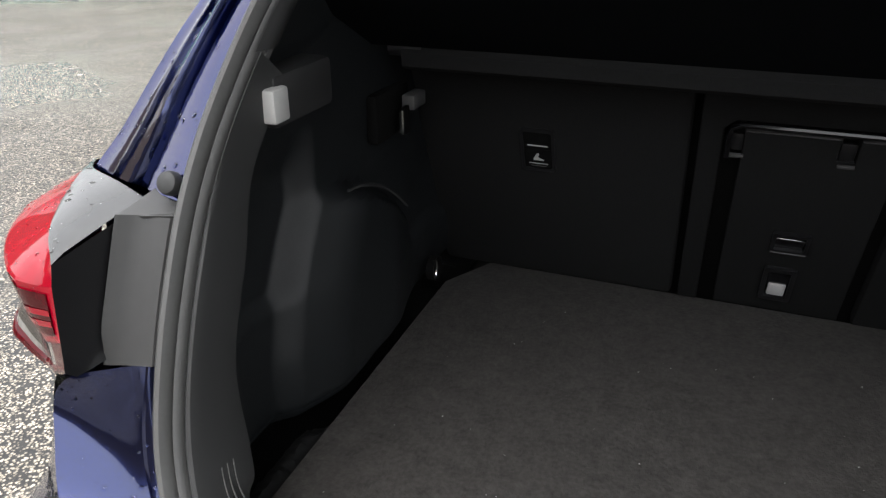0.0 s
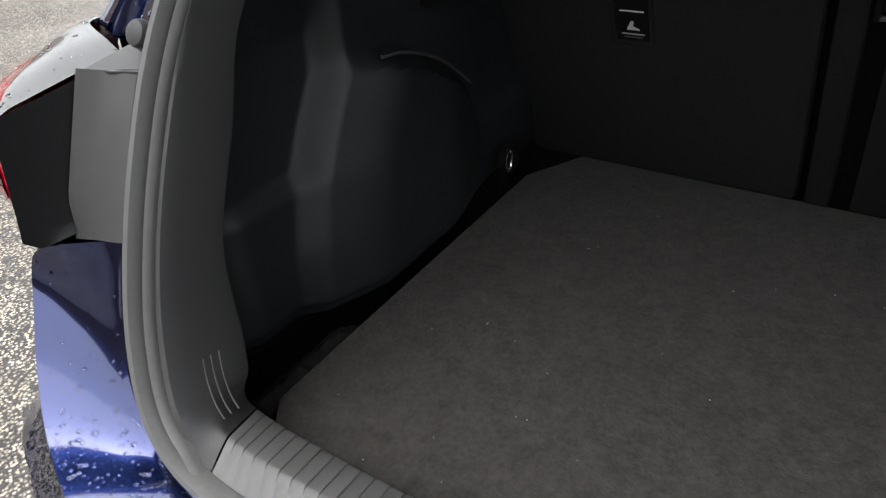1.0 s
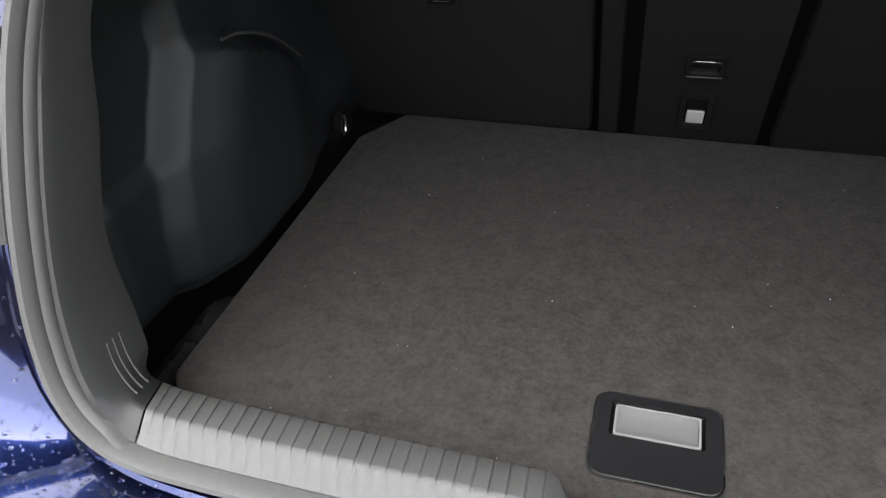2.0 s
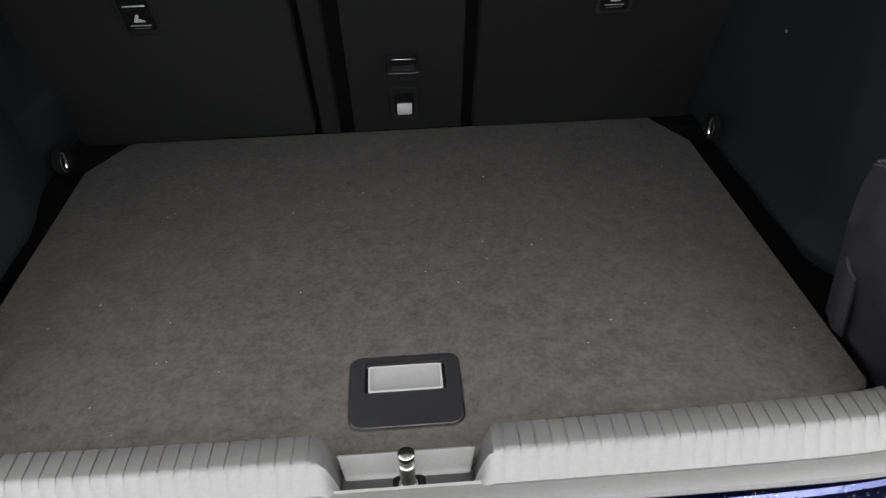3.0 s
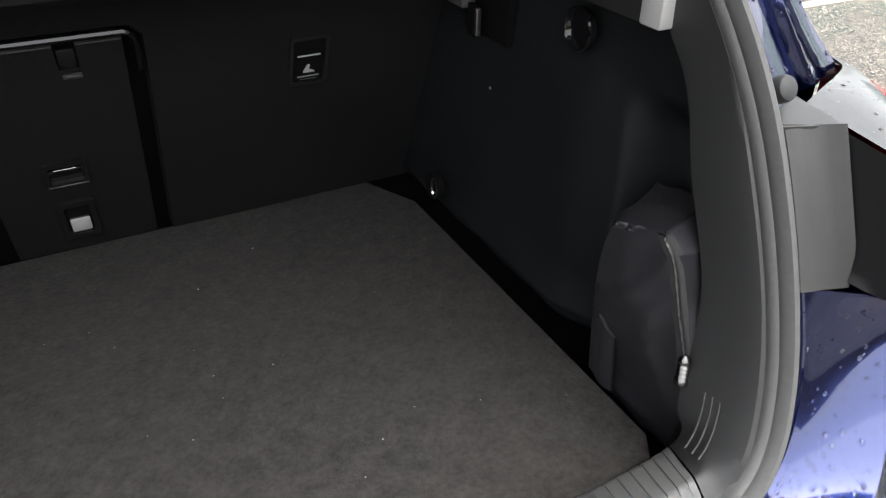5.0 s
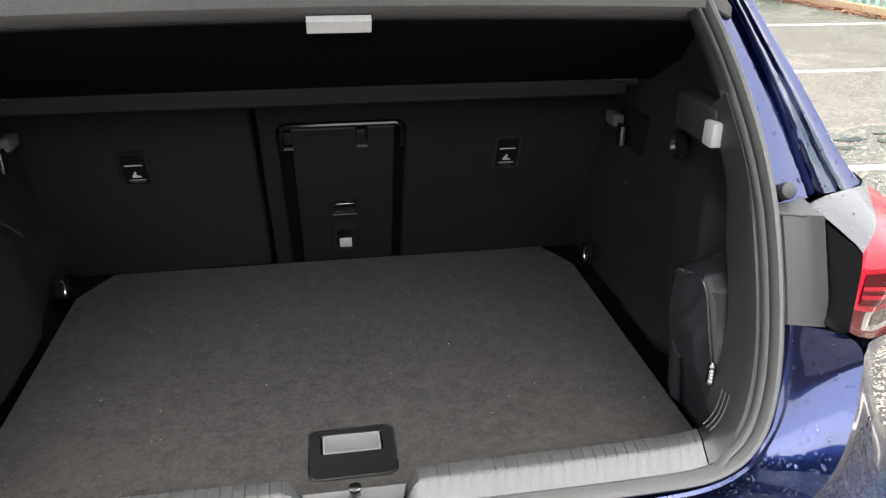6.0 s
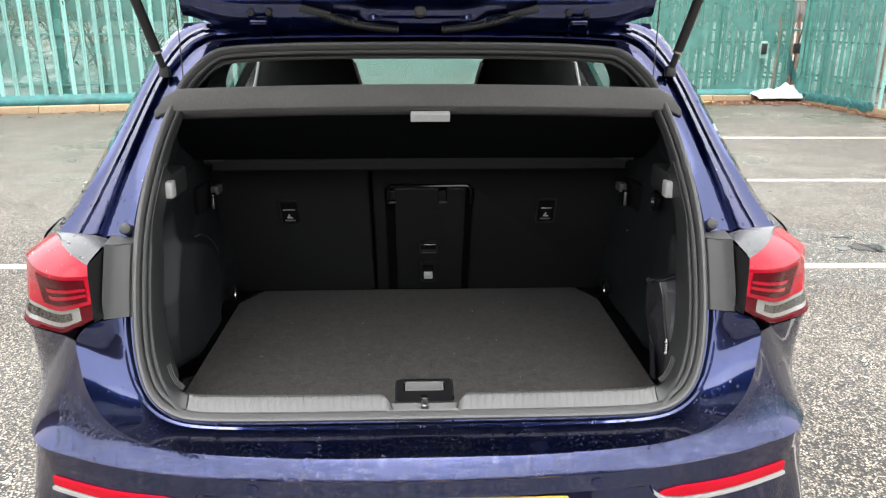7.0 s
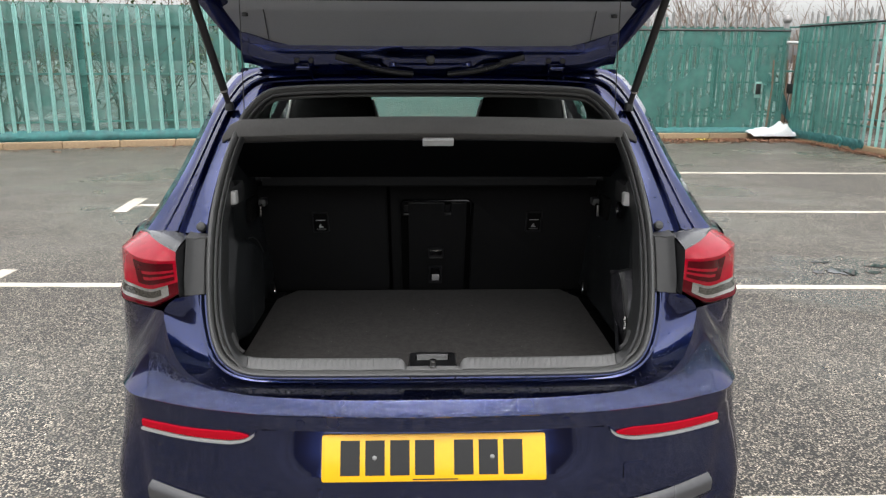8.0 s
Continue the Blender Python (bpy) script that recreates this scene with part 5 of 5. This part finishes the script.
for e in (r[-1] for r in PILLAR):
    z = min(e.z, 1.462)
    y1 = 1.12
    rows.append([e, Vector((max(e.x + .03, glass_x(z, .6) * .97), e.y + .07, z)), Vector((glass_x(z, .8), e.y * .5 + .45, z)), Vector((glass_x(z, y1), y1, z))])
both("quarter_panel", sheet(rows), PAINT, car, "dark blue quarter panel and rear side pillar")
both("quarter_shoulder", sheet([[Vector((.80, .40, 1.038)), Vector((.748, .337, 1.058))], [Vector((.845, .55, 1.03)), Vector((.79, .45, 1.055))], [Vector((.85, .8, 1.028)), Vector((.79, .8, 1.058))], [Vector((.852, 1.12, 1.0)), Vector((.785, 1.12, 1.05))]]), PAINT, car, "dark blue shoulder over the rear wheel")
both("inner_quarter_trim", sheet([[(glass_x(z, y) - .05 - .075 * (1 - step(.66, 1.05, y)), y, z) for z in (.9, 1.05, 1.2, 1.3, 1.42)] for y in (.66, .85, 1.0, 1.10)]), TRIM_UP, car, "charcoal inner quarter trim")
pillar_side("door_pillar", [(1.0, 1.64, 2.06), (1.2, 1.65, 2.04), (1.43, 1.67, 2.02)], "black centre door pillar", GLOSSBLACK)
pillar_side("screen_pillar", [(1.0, 3.0, 3.2), (1.2, 2.72, 2.88), (1.44, 2.38, 2.52)], "dark blue windscreen pillar")
both("roof_rail", sheet([[(glass_x(1.45, y) + d, y, z) for d, z in ((0, 1.42), (.012, 1.44), (0, 1.468), (-.02, 1.47))] for y in (.72, 1.1, 1.6, 2.1, 2.45)], thick=.01), PAINT, car, "dark blue roof rail over the doors")
both("window_sill", sheet([[(glass_x(.99, y) + d, y, z) for d, z in ((.03, .97), (.0, 1.02), (-.03, 1.02), (-.06, .98))] for y in (1.1, 1.6, 2.2, 2.8, 3.15)], thick=.01), GLOSSBLACK, car, "black window sill strip")
both("rear_side_window", sheet([[(glass_x(z, y) - .008, y, z) for y in (1.10, 1.4, 1.66)] for z in (1.0, 1.15, 1.3, 1.43)], thick=.004), WINDOW, car, "tinted rear door window")
both("front_side_window", sheet([[(glass_x(z, y) - .008, y, z) for y in (2.03, 2.3, b)] for z, b in ((1.0, 3.02), (1.2, 2.74), (1.43, 2.42))], thick=.004), WINDOW, car, "green tinted front door window")
part("windscreen", sheet([[(x * w, y + .10 * (1 - x * x) - .10, z) for x in (-1, -.6, -.2, .2, .6, 1)] for y, z, w in ((2.52, 1.44, .54), (2.85, 1.22, .64), (3.2, 1.0, .73))], thick=.004), MISTED, car, "green tinted windscreen")
part("bonnet", sheet([[(x * w, y, zc - .05 * abs(x) ** 2.5) for x in (-1, -.7, -.3, 0, .3, .7, 1)] for y, zc, w in ((3.12, 1.01, .80), (3.4, .985, .83), (3.8, .93, .80), (4.1, .85, .70), (4.24, .74, .45))], thick=.02), PAINT, car, "dark blue bonnet")
part("dashboard", box(-.70, .70, 2.55, 3.1, .60, .97, .05, 3), BLACK, car, "black dashboard")
part("steering_wheel", tube([(.36 + .185 * math.cos(a), 2.36 + .06 * math.sin(a), .93 + .175 * math.sin(a)) for a in [2 * math.pi * q / 28 for q in range(29)]], .015, 8), BLACK, car, "black steering wheel")
part("cabin_floor", box(-.72, .72, .98, 3.1, .28, .36), VOID, car, "black cabin carpet")
both("door_inner", box(.70, .76, 1.0, 3.1, .36, .98, .02), BLACK, car, "black door lining")
part("bulkhead", box(-.72, .72, 3.08, 3.12, .3, 1.0), VOID, car, "black bulkhead")
part("underbody", box(-.80, .80, .08, 4.1, .17, .28, .02), VOID, car, "black underbody")
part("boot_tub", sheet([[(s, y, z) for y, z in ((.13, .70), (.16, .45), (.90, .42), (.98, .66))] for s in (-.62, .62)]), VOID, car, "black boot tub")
for s in (-.40, .40):
    rows = []
    for k in range(15):
        z = .40 + (1.40 - .40) * k / 14
        w = float(np.interp(z, [.40, .9, 1.05, 1.15, 1.22, 1.30, 1.37, 1.40], [.25, .265, .25, .225, .200, .176, .160, .12]))
        y = 1.72 - .30 * (z - .4) * .55 + (.05 if z > 1.1 else 0)
        th = .10 if z < 1.1 else .065
        rows.append([(s + w * math.cos(a), y + th * math.sin(a) * (1 + .25 * math.cos(a) ** 2), z) for a in [2 * math.pi * q / 24 for q in range(24)]])
    fs = part("front_seat", sheet(rows, close_v=True), SEATCLOTH, car, "charcoal sports front seat with integral headrest")
    for e in (-1, 1):
        pts = []
        for r in rows[9:14]:
            q = max(r, key=lambda p: p[0] * e)
            pts.append((q[0] + e * .001, q[1] - .02, q[2]))
        part("piping", tube(pts, .006, 6), PALE, fs, "pale grey seat edge piping")
for wy in (.84, 3.46):
    for s in (-1, 1):
        wm = Matrix.Translation((s * .80, wy, .315)) @ Matrix.Rotation(radians(90 * s), 4, "Y")
        wh = part("wheel", lathe([(.20, -.10), (.29, -.105), (.312, -.09), (.315, 0), (.312, .06), (.29, .072), (.225, .07), (.20, .05), (.20, -.10)], 40, wm), TYRE, car, "black tyre on an alloy wheel")
        part("rim", lathe([(.222, .07), (.214, .05), (.20, .02), (.08, .035), (.05, .05), (.0, .05)], 40, wm), STEEL, wh, "grey alloy rim")


# The raised tailgate.
GA = radians(37)


def gate(x, s, d=0.0):
    """A point of the tailgate: x across, s from the hinge along it, d below its outer skin."""
    bend = max(s - .60, 0)
    a = GA - radians(30) * min(bend / .12, 1)
    y = .675 - math.cos(GA) * min(s, .60) - math.cos(a) * bend
    z = 1.500 + math.sin(GA) * min(s, .60) + math.sin(a) * bend
    return Vector((x, y - math.sin(a) * d * .0 + math.sin(GA) * 0, z - d))


def gate_w(s):
    return float(np.interp(s, [0, .03, .08, .14, .22, .30, .45, .62, .80, 1.0, 1.06], [.485, .515, .54, .565, .590, .612, .645, .665, .66, .61, .56]))


S_ALL = [0, .02, .05, .09, .14, .20, .26, .32, .40, .50, .60, .68, .76, .86, .96, 1.04]


outer = [[gate(gate_w(s) * f, s, .0 + .02 * abs(f) ** 4) for f in np.linspace(-1, 1, 17)] for s in S_ALL[:5]]
tg = part("tailgate", sheet(outer), PAINT, car, "raised dark blue tailgate seen from below")
part("spoiler", sheet([[gate(gate_w(s) * f, s, -.01) for f in np.linspace(-1, 1, 9)] for s in (.14, .2, .26)], thick=.012), GLOSSBLACK, tg, "black roof spoiler")
part("rear_window", sheet([[gate(gate_w(s) * f, s, .022) for f in np.linspace(-.92, .92, 9)] for s in (.24, .35, .48, .60)], thick=.004), PRIVACY, tg, "dark tinted rear window")
part("lower_skin", sheet([[gate(gate_w(s) * f, s, .0) for f in np.linspace(-1, 1, 9)] for s in (.58, .68, .78, .90, 1.04)], thick=.01), PAINT, tg)
part("lower_lining", sheet([[gate(gate_w(s) * f, s, .05) for f in np.linspace(-.95, .95, 9)] for s in (.60, .68, .80, .92, 1.02)], thick=.006), TRIM_UP, tg, "charcoal tailgate lining")
for e in (-1, 1):
    part("side_frame", sheet([[gate(e * gate_w(s) * f, s, d) for f, d in ((1.0, .012), (1.0, .024), (.985, .036), (.94, .043), (.89, .042), (.86, .036), (.85, .015))] for s in S_ALL]), PAINT, tg, "dark blue inner tailgate frame")
# inner painted lip by the hinges, with its raised centre
lip = []
for k in range(49):
    f = -1 + 2 * k / 48
    x = .535 * f
    c = 1 - step(.095, .155, abs(x))
    d = 1 - step(.16, .30, abs(x))
    drop = .030 * step(.75, 1.0, abs(f)) ** 1.5
    back = .05 * step(.70, 1.0, abs(f))
    lip.append([Vector((x * .97, y - back, z + drop)) for y, z in ((.660, 1.470), (.640, 1.458), (.622, 1.455), (.612, 1.462), (.608, 1.472), (.603 + .004 * d, 1.478), (.600 + .014 * c, 1.486), (.597 + .014 * c, 1.502), (.592 + .002 * c, 1.512 + .006 * c), (.584, 1.524), (.580, 1.536), (.590, 1.545))])
part("hinge_panel", sheet(lip), PAINT, tg, "dark blue inner panel by the hinges")
panel = []
for s in (.122, .126, .15, .20, .26, .275, .285):
    w = gate_w(s) * .905 * (.86 if s < .125 else (.90 if s < .14 else .95 if s < .16 else 1))
    panel.append([gate(w * f, s, .040 - .002 * abs(f) + (-.01 if s in (.122, .285) else 0)) for f in np.linspace(-1, 1, 21)])
hp = part("tailgate_trim", sheet(panel, thick=.003), GATE_TRIM, tg, "dark grey tailgate trim strip, lightened in colour for ground bounce")
for e in (-1, 1):
    part("trim_seam", tube([gate(e * .445, .128, .0445), gate(e * .440, .20, .0445), gate(e * .435, .272, .0445)], .0012, 5), INK, hp)
    part("cord_anchor", lathe([(.008, -.004), (.008, .004), (.0, .006)], 12, Matrix.Translation(gate(e * .486, .255, .046))), BLACK, hp)
    hx = e * .357
    hg = part("hinge", join(tube([(hx - .022, .600, 1.440), (hx - .018, .575, 1.470), (hx - .012, .600, 1.478), (hx - .012, .66, 1.482)], .0045, 6), tube([(hx + .022, .600, 1.440), (hx + .018, .575, 1.470), (hx + .012, .600, 1.478), (hx + .012, .66, 1.482)], .0045, 6), box(hx - .018, hx + .018, .572, .582, 1.466, 1.476, .002)), PAINT, tg, "dark blue tailgate hinge")
    part("hinge_bolt", lathe([(.0, .006), (.008, .005), (.009, 0)], 6, Matrix.Translation((hx - .02, .598, 1.492)) @ Matrix.Rotation(radians(90), 4, "X")), BLACK, hg)
    part("hinge_bolt", lathe([(.0, .006), (.008, .005), (.009, 0)], 6, Matrix.Translation((hx + .02, .598, 1.492)) @ Matrix.Rotation(radians(90), 4, "X")), BLACK, hg)
    hose = smooth_line([(e * .215, .586, 1.487), (e * .17, .576, 1.473), (e * .115, .580, 1.462), (e * .050, .594, 1.455)], 46)
    part("wiring_sleeve", tube(hose, .008, 10, radii=[.0088 if q % 2 else .0074 for q in range(46)]), BLACK, tg, "ribbed black wiring sleeve")
    part("sleeve_end", box(-.035, .035, -.010, .010, -.008, .008, .003, 2, Matrix.Translation((e * .232, .588, 1.494)) @ Matrix.Rotation(radians(-14 * e), 4, "Y")), BLACK, tg)
    a, b = Vector((e * .555, .522, 1.368)), Vector((e * .598, .405, 1.640))
    st = part("gas_strut", tube([a.lerp(b, .16), a.lerp(b, 1.3)], .0105, 14), BLACK, tg, "black gas strut holding the tailgate")
    part("strut_rod", tube([a, a.lerp(b, .17)], .0075, 12), BLACK, st)
    part("strut_ring", tube([a.lerp(b, .155), a.lerp(b, .172)], .0115, 14), STEEL, st, "bright ring on the strut")
    part("strut_socket", lathe([(.0, .014), (.010, .012), (.0125, .004), (.0125, -.010), (.0, -.013)], 14, Matrix.Translation(a)), BLACK, st)
part("buffer_button", lathe([(.0, .008), (.009, .0075), (.011, .004), (.013, .003), (.0135, 0)], 20, Matrix.Translation((0, .610, 1.495)) @ Matrix.Rotation(radians(84), 4, "X")), COVER, tg, "round grey plug")


for o in car.children_recursive:
    if "window" in o.name.split(".")[0] and o.data.materials[0] in (WINDOW,) or o.name == "windscreen":
        o.visible_shadow = False


# ---- the bag in the side pocket ----
def bag():
    b = empty("tool_bag", "black zipped nylon bag standing in the side pocket", "bag", at=(.55, .31, .67))
    at = Vector((.55, .31, .67))
    # left edge, zip edge, gusset and back corners from the foot up
    cols = [[(.545, .385, .670), (.535, .388, .720), (.515, .382, .790), (.499, .372, .850), (.492, .362, .900), (.489, .352, .928), (.492, .348, .938)],
            [(.545, .268, .670), (.536, .256, .720), (.518, .246, .790), (.508, .246, .843), (.503, .260, .890), (.500, .276, .936), (.497, .290, .955)],
            [(.595, .250, .670), (.592, .245, .720), (.588, .240, .790), (.585, .245, .840), (.580, .265, .900), (.575, .290, .945), (.572, .305, .960)],
            [(.592, .390, .670), (.592, .392, .720), (.590, .395, .790), (.585, .395, .840), (.578, .392, .900), (.575, .388, .935), (.574, .386, .945)]]
    lines = [smooth_line(c, 46) for c in cols]
    rows = []
    for k in range(50):
        kk = min(k, 45)
        shut = (1, .78, .5, .2, .02)[max(k - 45, 0)]
        ring = []
        mid = sum((l[kk] for l in lines), Vector()) / 4
        for q in range(4):
            p0, p1 = lines[q][kk], lines[(q + 1) % 4][kk]
            for j in range(14):
                f = j / 14
                p = p0.lerp(p1, f)
                out = Vector((p.x - mid.x, p.y - mid.y, 0)).normalized()
                puff = .006 * math.sin(math.pi * f) * math.sin(math.pi * min(k / 45, 1))
                fold = 1 - abs(noise.noise((p.y * 13 + p.z * 9, p.z * 5 - p.y * 7, q * 3)))
                crease = .008 * (fold ** 5 - .4) + .0016 * noise.noise((p.y * 34, p.z * 24, q))
                p = p + out * (puff + crease * min(1, 8 * f + .15, 8 * (1 - f) + .15))
                ring.append(mid + (p - mid) * shut + Vector((0, 0, .004 * (1 - shut))) - at)
        rows.append(ring)
    bm = sheet(rows, close_v=True)
    part("body", bm, NYLON, b)
    fold = [[Vector((.522 - .010 * g - .004 * math.sin(f * 5), .345 + .046 * f, .700 + .085 * g + .028 * f * g)) - at for g in (0, .35, .7, 1)] for f in (0, .25, .5, .75, 1)]
    part("side_flap", sheet(fold, thick=.004), NYLON, b, "folded black side flap")
    edge = [p - at for p in lines[1][17:46]]
    tape = []
    for p, a_, c_ in zip(edge, lines[0][17:46], lines[2][17:46]):
        da, dc = (a_ - at - p).normalized(), (c_ - at - p).normalized()
        o = -(da + dc).normalized()
        tape.append([p + da * .011 + o * .0005, p + da * .006 + o * .0035, p + o * .0045, p + dc * .006 + o * .0035, p + dc * .010 + o * .0005])
    part("zip_tape", sheet(tape), COVER, b, "grey woven zip tape along the bag's edge")
    zline = [r[2] for r in tape]
    part("zip", tube(zline, .0022, 8), BLACK, b, "black zip along the bag's edge")
    part("zip_teeth", tube([p + Vector((-.002, -.001, 0)) for p in zline], .0014, 5, radii=[.0019 if q % 2 else .0009 for q in range(29)]), GUNMETAL, b)
    crown_ = [l[45] - at for l in lines]
    for q in range(3):
        e0, e1 = lines[0][44 - 2 * q] - at, lines[1][44 - 2 * q] - at
        hem = [e0.lerp(e1, g / 12) + Vector((-.0065 + .002 * math.sin(g * 1.9 + q), 0, .0045 - .0012 * math.cos(g * 1.3))) for g in range(1, 9 - 2 * q)]
        part("gather", tube(hem, .0024, 7, radii=[.001 if g in (0, len(hem) - 1) else .0024 for g in range(len(hem))]), NYLON, b, "puckered cloth above the zip")
    part("seam", tube([crown_[1] + Vector((0, 0, .003)), crown_[1].lerp(crown_[2], .5) + Vector((0, 0, .0055)), crown_[2] + Vector((0, 0, .003))], .0014, 6), BLACK, b, "sewn seam over the bag's top")
    p0, p1 = Vector((.502, .240, .848)) - at, Vector((.503, .238, .812)) - at
    part("zip_toggle", tube([p0.lerp(p1, q / 14) for q in range(15)], .006, 12, radii=[.002, .004, .006, .0065, .0045, .0065, .0045, .0065, .0045, .0065, .0045, .0065, .0075, .0075, .005]), GUNMETAL, b, "metal barrel zip toggle")
    return b


bag()


def lint():
    rnd = random.Random(31)
    vs, fs = [], []
    for _ in range(46):
        x, y, r, a = rnd.uniform(-.48, .48), rnd.uniform(.24, .86), rnd.uniform(.0006, .0014), rnd.uniform(0, 6.28)
        c, d, k = math.cos(a) * r, math.sin(a) * r, len(vs)
        z = FLOOR_Z + .0006
        vs += [(x + c, y + d, z), (x - d * .6, y + c * .6, z + .0002), (x - c, y - d, z), (x + d * .6, y - c * .6, z + .0002), (x, y, z + r)]
        fs += [(k, k + 1, k + 4), (k + 1, k + 2, k + 4), (k + 2, k + 3, k + 4), (k + 3, k, k + 4)]
    me = bpy.data.meshes.new("lint")
    me.from_pydata(vs, [], fs)
    me.materials.append(PALE)
    tagged(new("lint", me), "pale specks of lint on the boot carpet", "lint", kind="stuff")


lint()


# ---- rain beads on the paint ----
def beads(name, where, count, rmin, rmax, seed, label):
    rnd = random.Random(seed)
    vs, fs = [], []
    for _ in range(count):
        p, n = where(rnd)
        r = rmin + (rmax - rmin) * rnd.random() ** 3
        n = n.normalized()
        a = n.orthogonal().normalized()
        b = n.cross(a)
        el = rnd.uniform(1, 1.5)
        k = len(vs)
        for ring, h in ((1, -.05), (.82, .20), (.45, .33)):
            for q in range(7):
                t = 2 * math.pi * q / 7
                vs.append(p + (a * math.cos(t) * el + b * math.sin(t)) * r * ring + n * r * h)
        vs.append(p + n * r * .37)
        for ring in (0, 1):
            for q in range(7):
                fs.append((k + ring * 7 + q, k + ring * 7 + (q + 1) % 7, k + ring * 7 + 7 + (q + 1) % 7, k + ring * 7 + 7 + q))
        for q in range(7):
            fs.append((k + 14 + q, k + 14 + (q + 1) % 7, k + 21))
    me = bpy.data.meshes.new(name)
    me.from_pydata([tuple(v) for v in vs], [], fs)
    me.materials.append(WATER)
    me.polygons.foreach_set("use_smooth", [True] * len(me.polygons))
    o = new(name, me)
    return tagged(o, label, "rain drops", kind="stuff")


def tri_sampler(names):
    tris, areas = [], []
    for o in car.children_recursive:
        if o.name.split(".")[0] in names:
            me = o.data
            for poly in me.polygons:
                v = [me.vertices[i].co for i in poly.vertices]
                for j in range(1, len(v) - 1):
                    tris.append((v[0], v[j], v[j + 1], poly.normal.copy()))
                    areas.append((v[j] - v[0]).cross(v[j + 1] - v[0]).length)
    cum = np.cumsum(areas)

    def pick(rnd, ok):
        while True:
            a, b, c, n = tris[int(np.searchsorted(cum, rnd.random() * cum[-1]))]
            u, w = rnd.random(), rnd.random()
            if u + w > 1:
                u, w = 1 - u, 1 - w
            p = a + (b - a) * u + (c - a) * w
            n = n if n.dot(Vector((0, -.6, .8))) > 0 else -n
            if ok(p, n):
                return p, n
    return pick


lp_ = tri_sampler(("rear_ledge",))
beads("rain_beads", lambda r: lp_(r, lambda p, n: p.z < .79 or r.random() < .18), 5000, .0007, .0027, 1, "clear rain drops beaded on the bumper top")
bp_ = tri_sampler(("bumper",))
beads("rain_beads", lambda r: bp_(r, lambda p, n: .695 < p.z < .80 and abs(p.x) < .70 and n.z > .2), 9000, .0006, .0027, 2, "clear rain drops beaded on the bumper edge")
pp_ = tri_sampler(("rear_pillar", "quarter_panel"))
beads("rain_beads", lambda r: pp_(r, lambda p, n: p.y < .75), 1100, .0008, .0036, 3, "clear rain drops beaded on the rear pillars")
sp_ = tri_sampler(("lamp_shoulder", "tail_lamp", "cover_lip"))
beads("rain_beads", lambda r: sp_(r, lambda p, n: p.z > 1.02), 300, .0007, .0026, 4, "clear rain drops on the tail lamps")
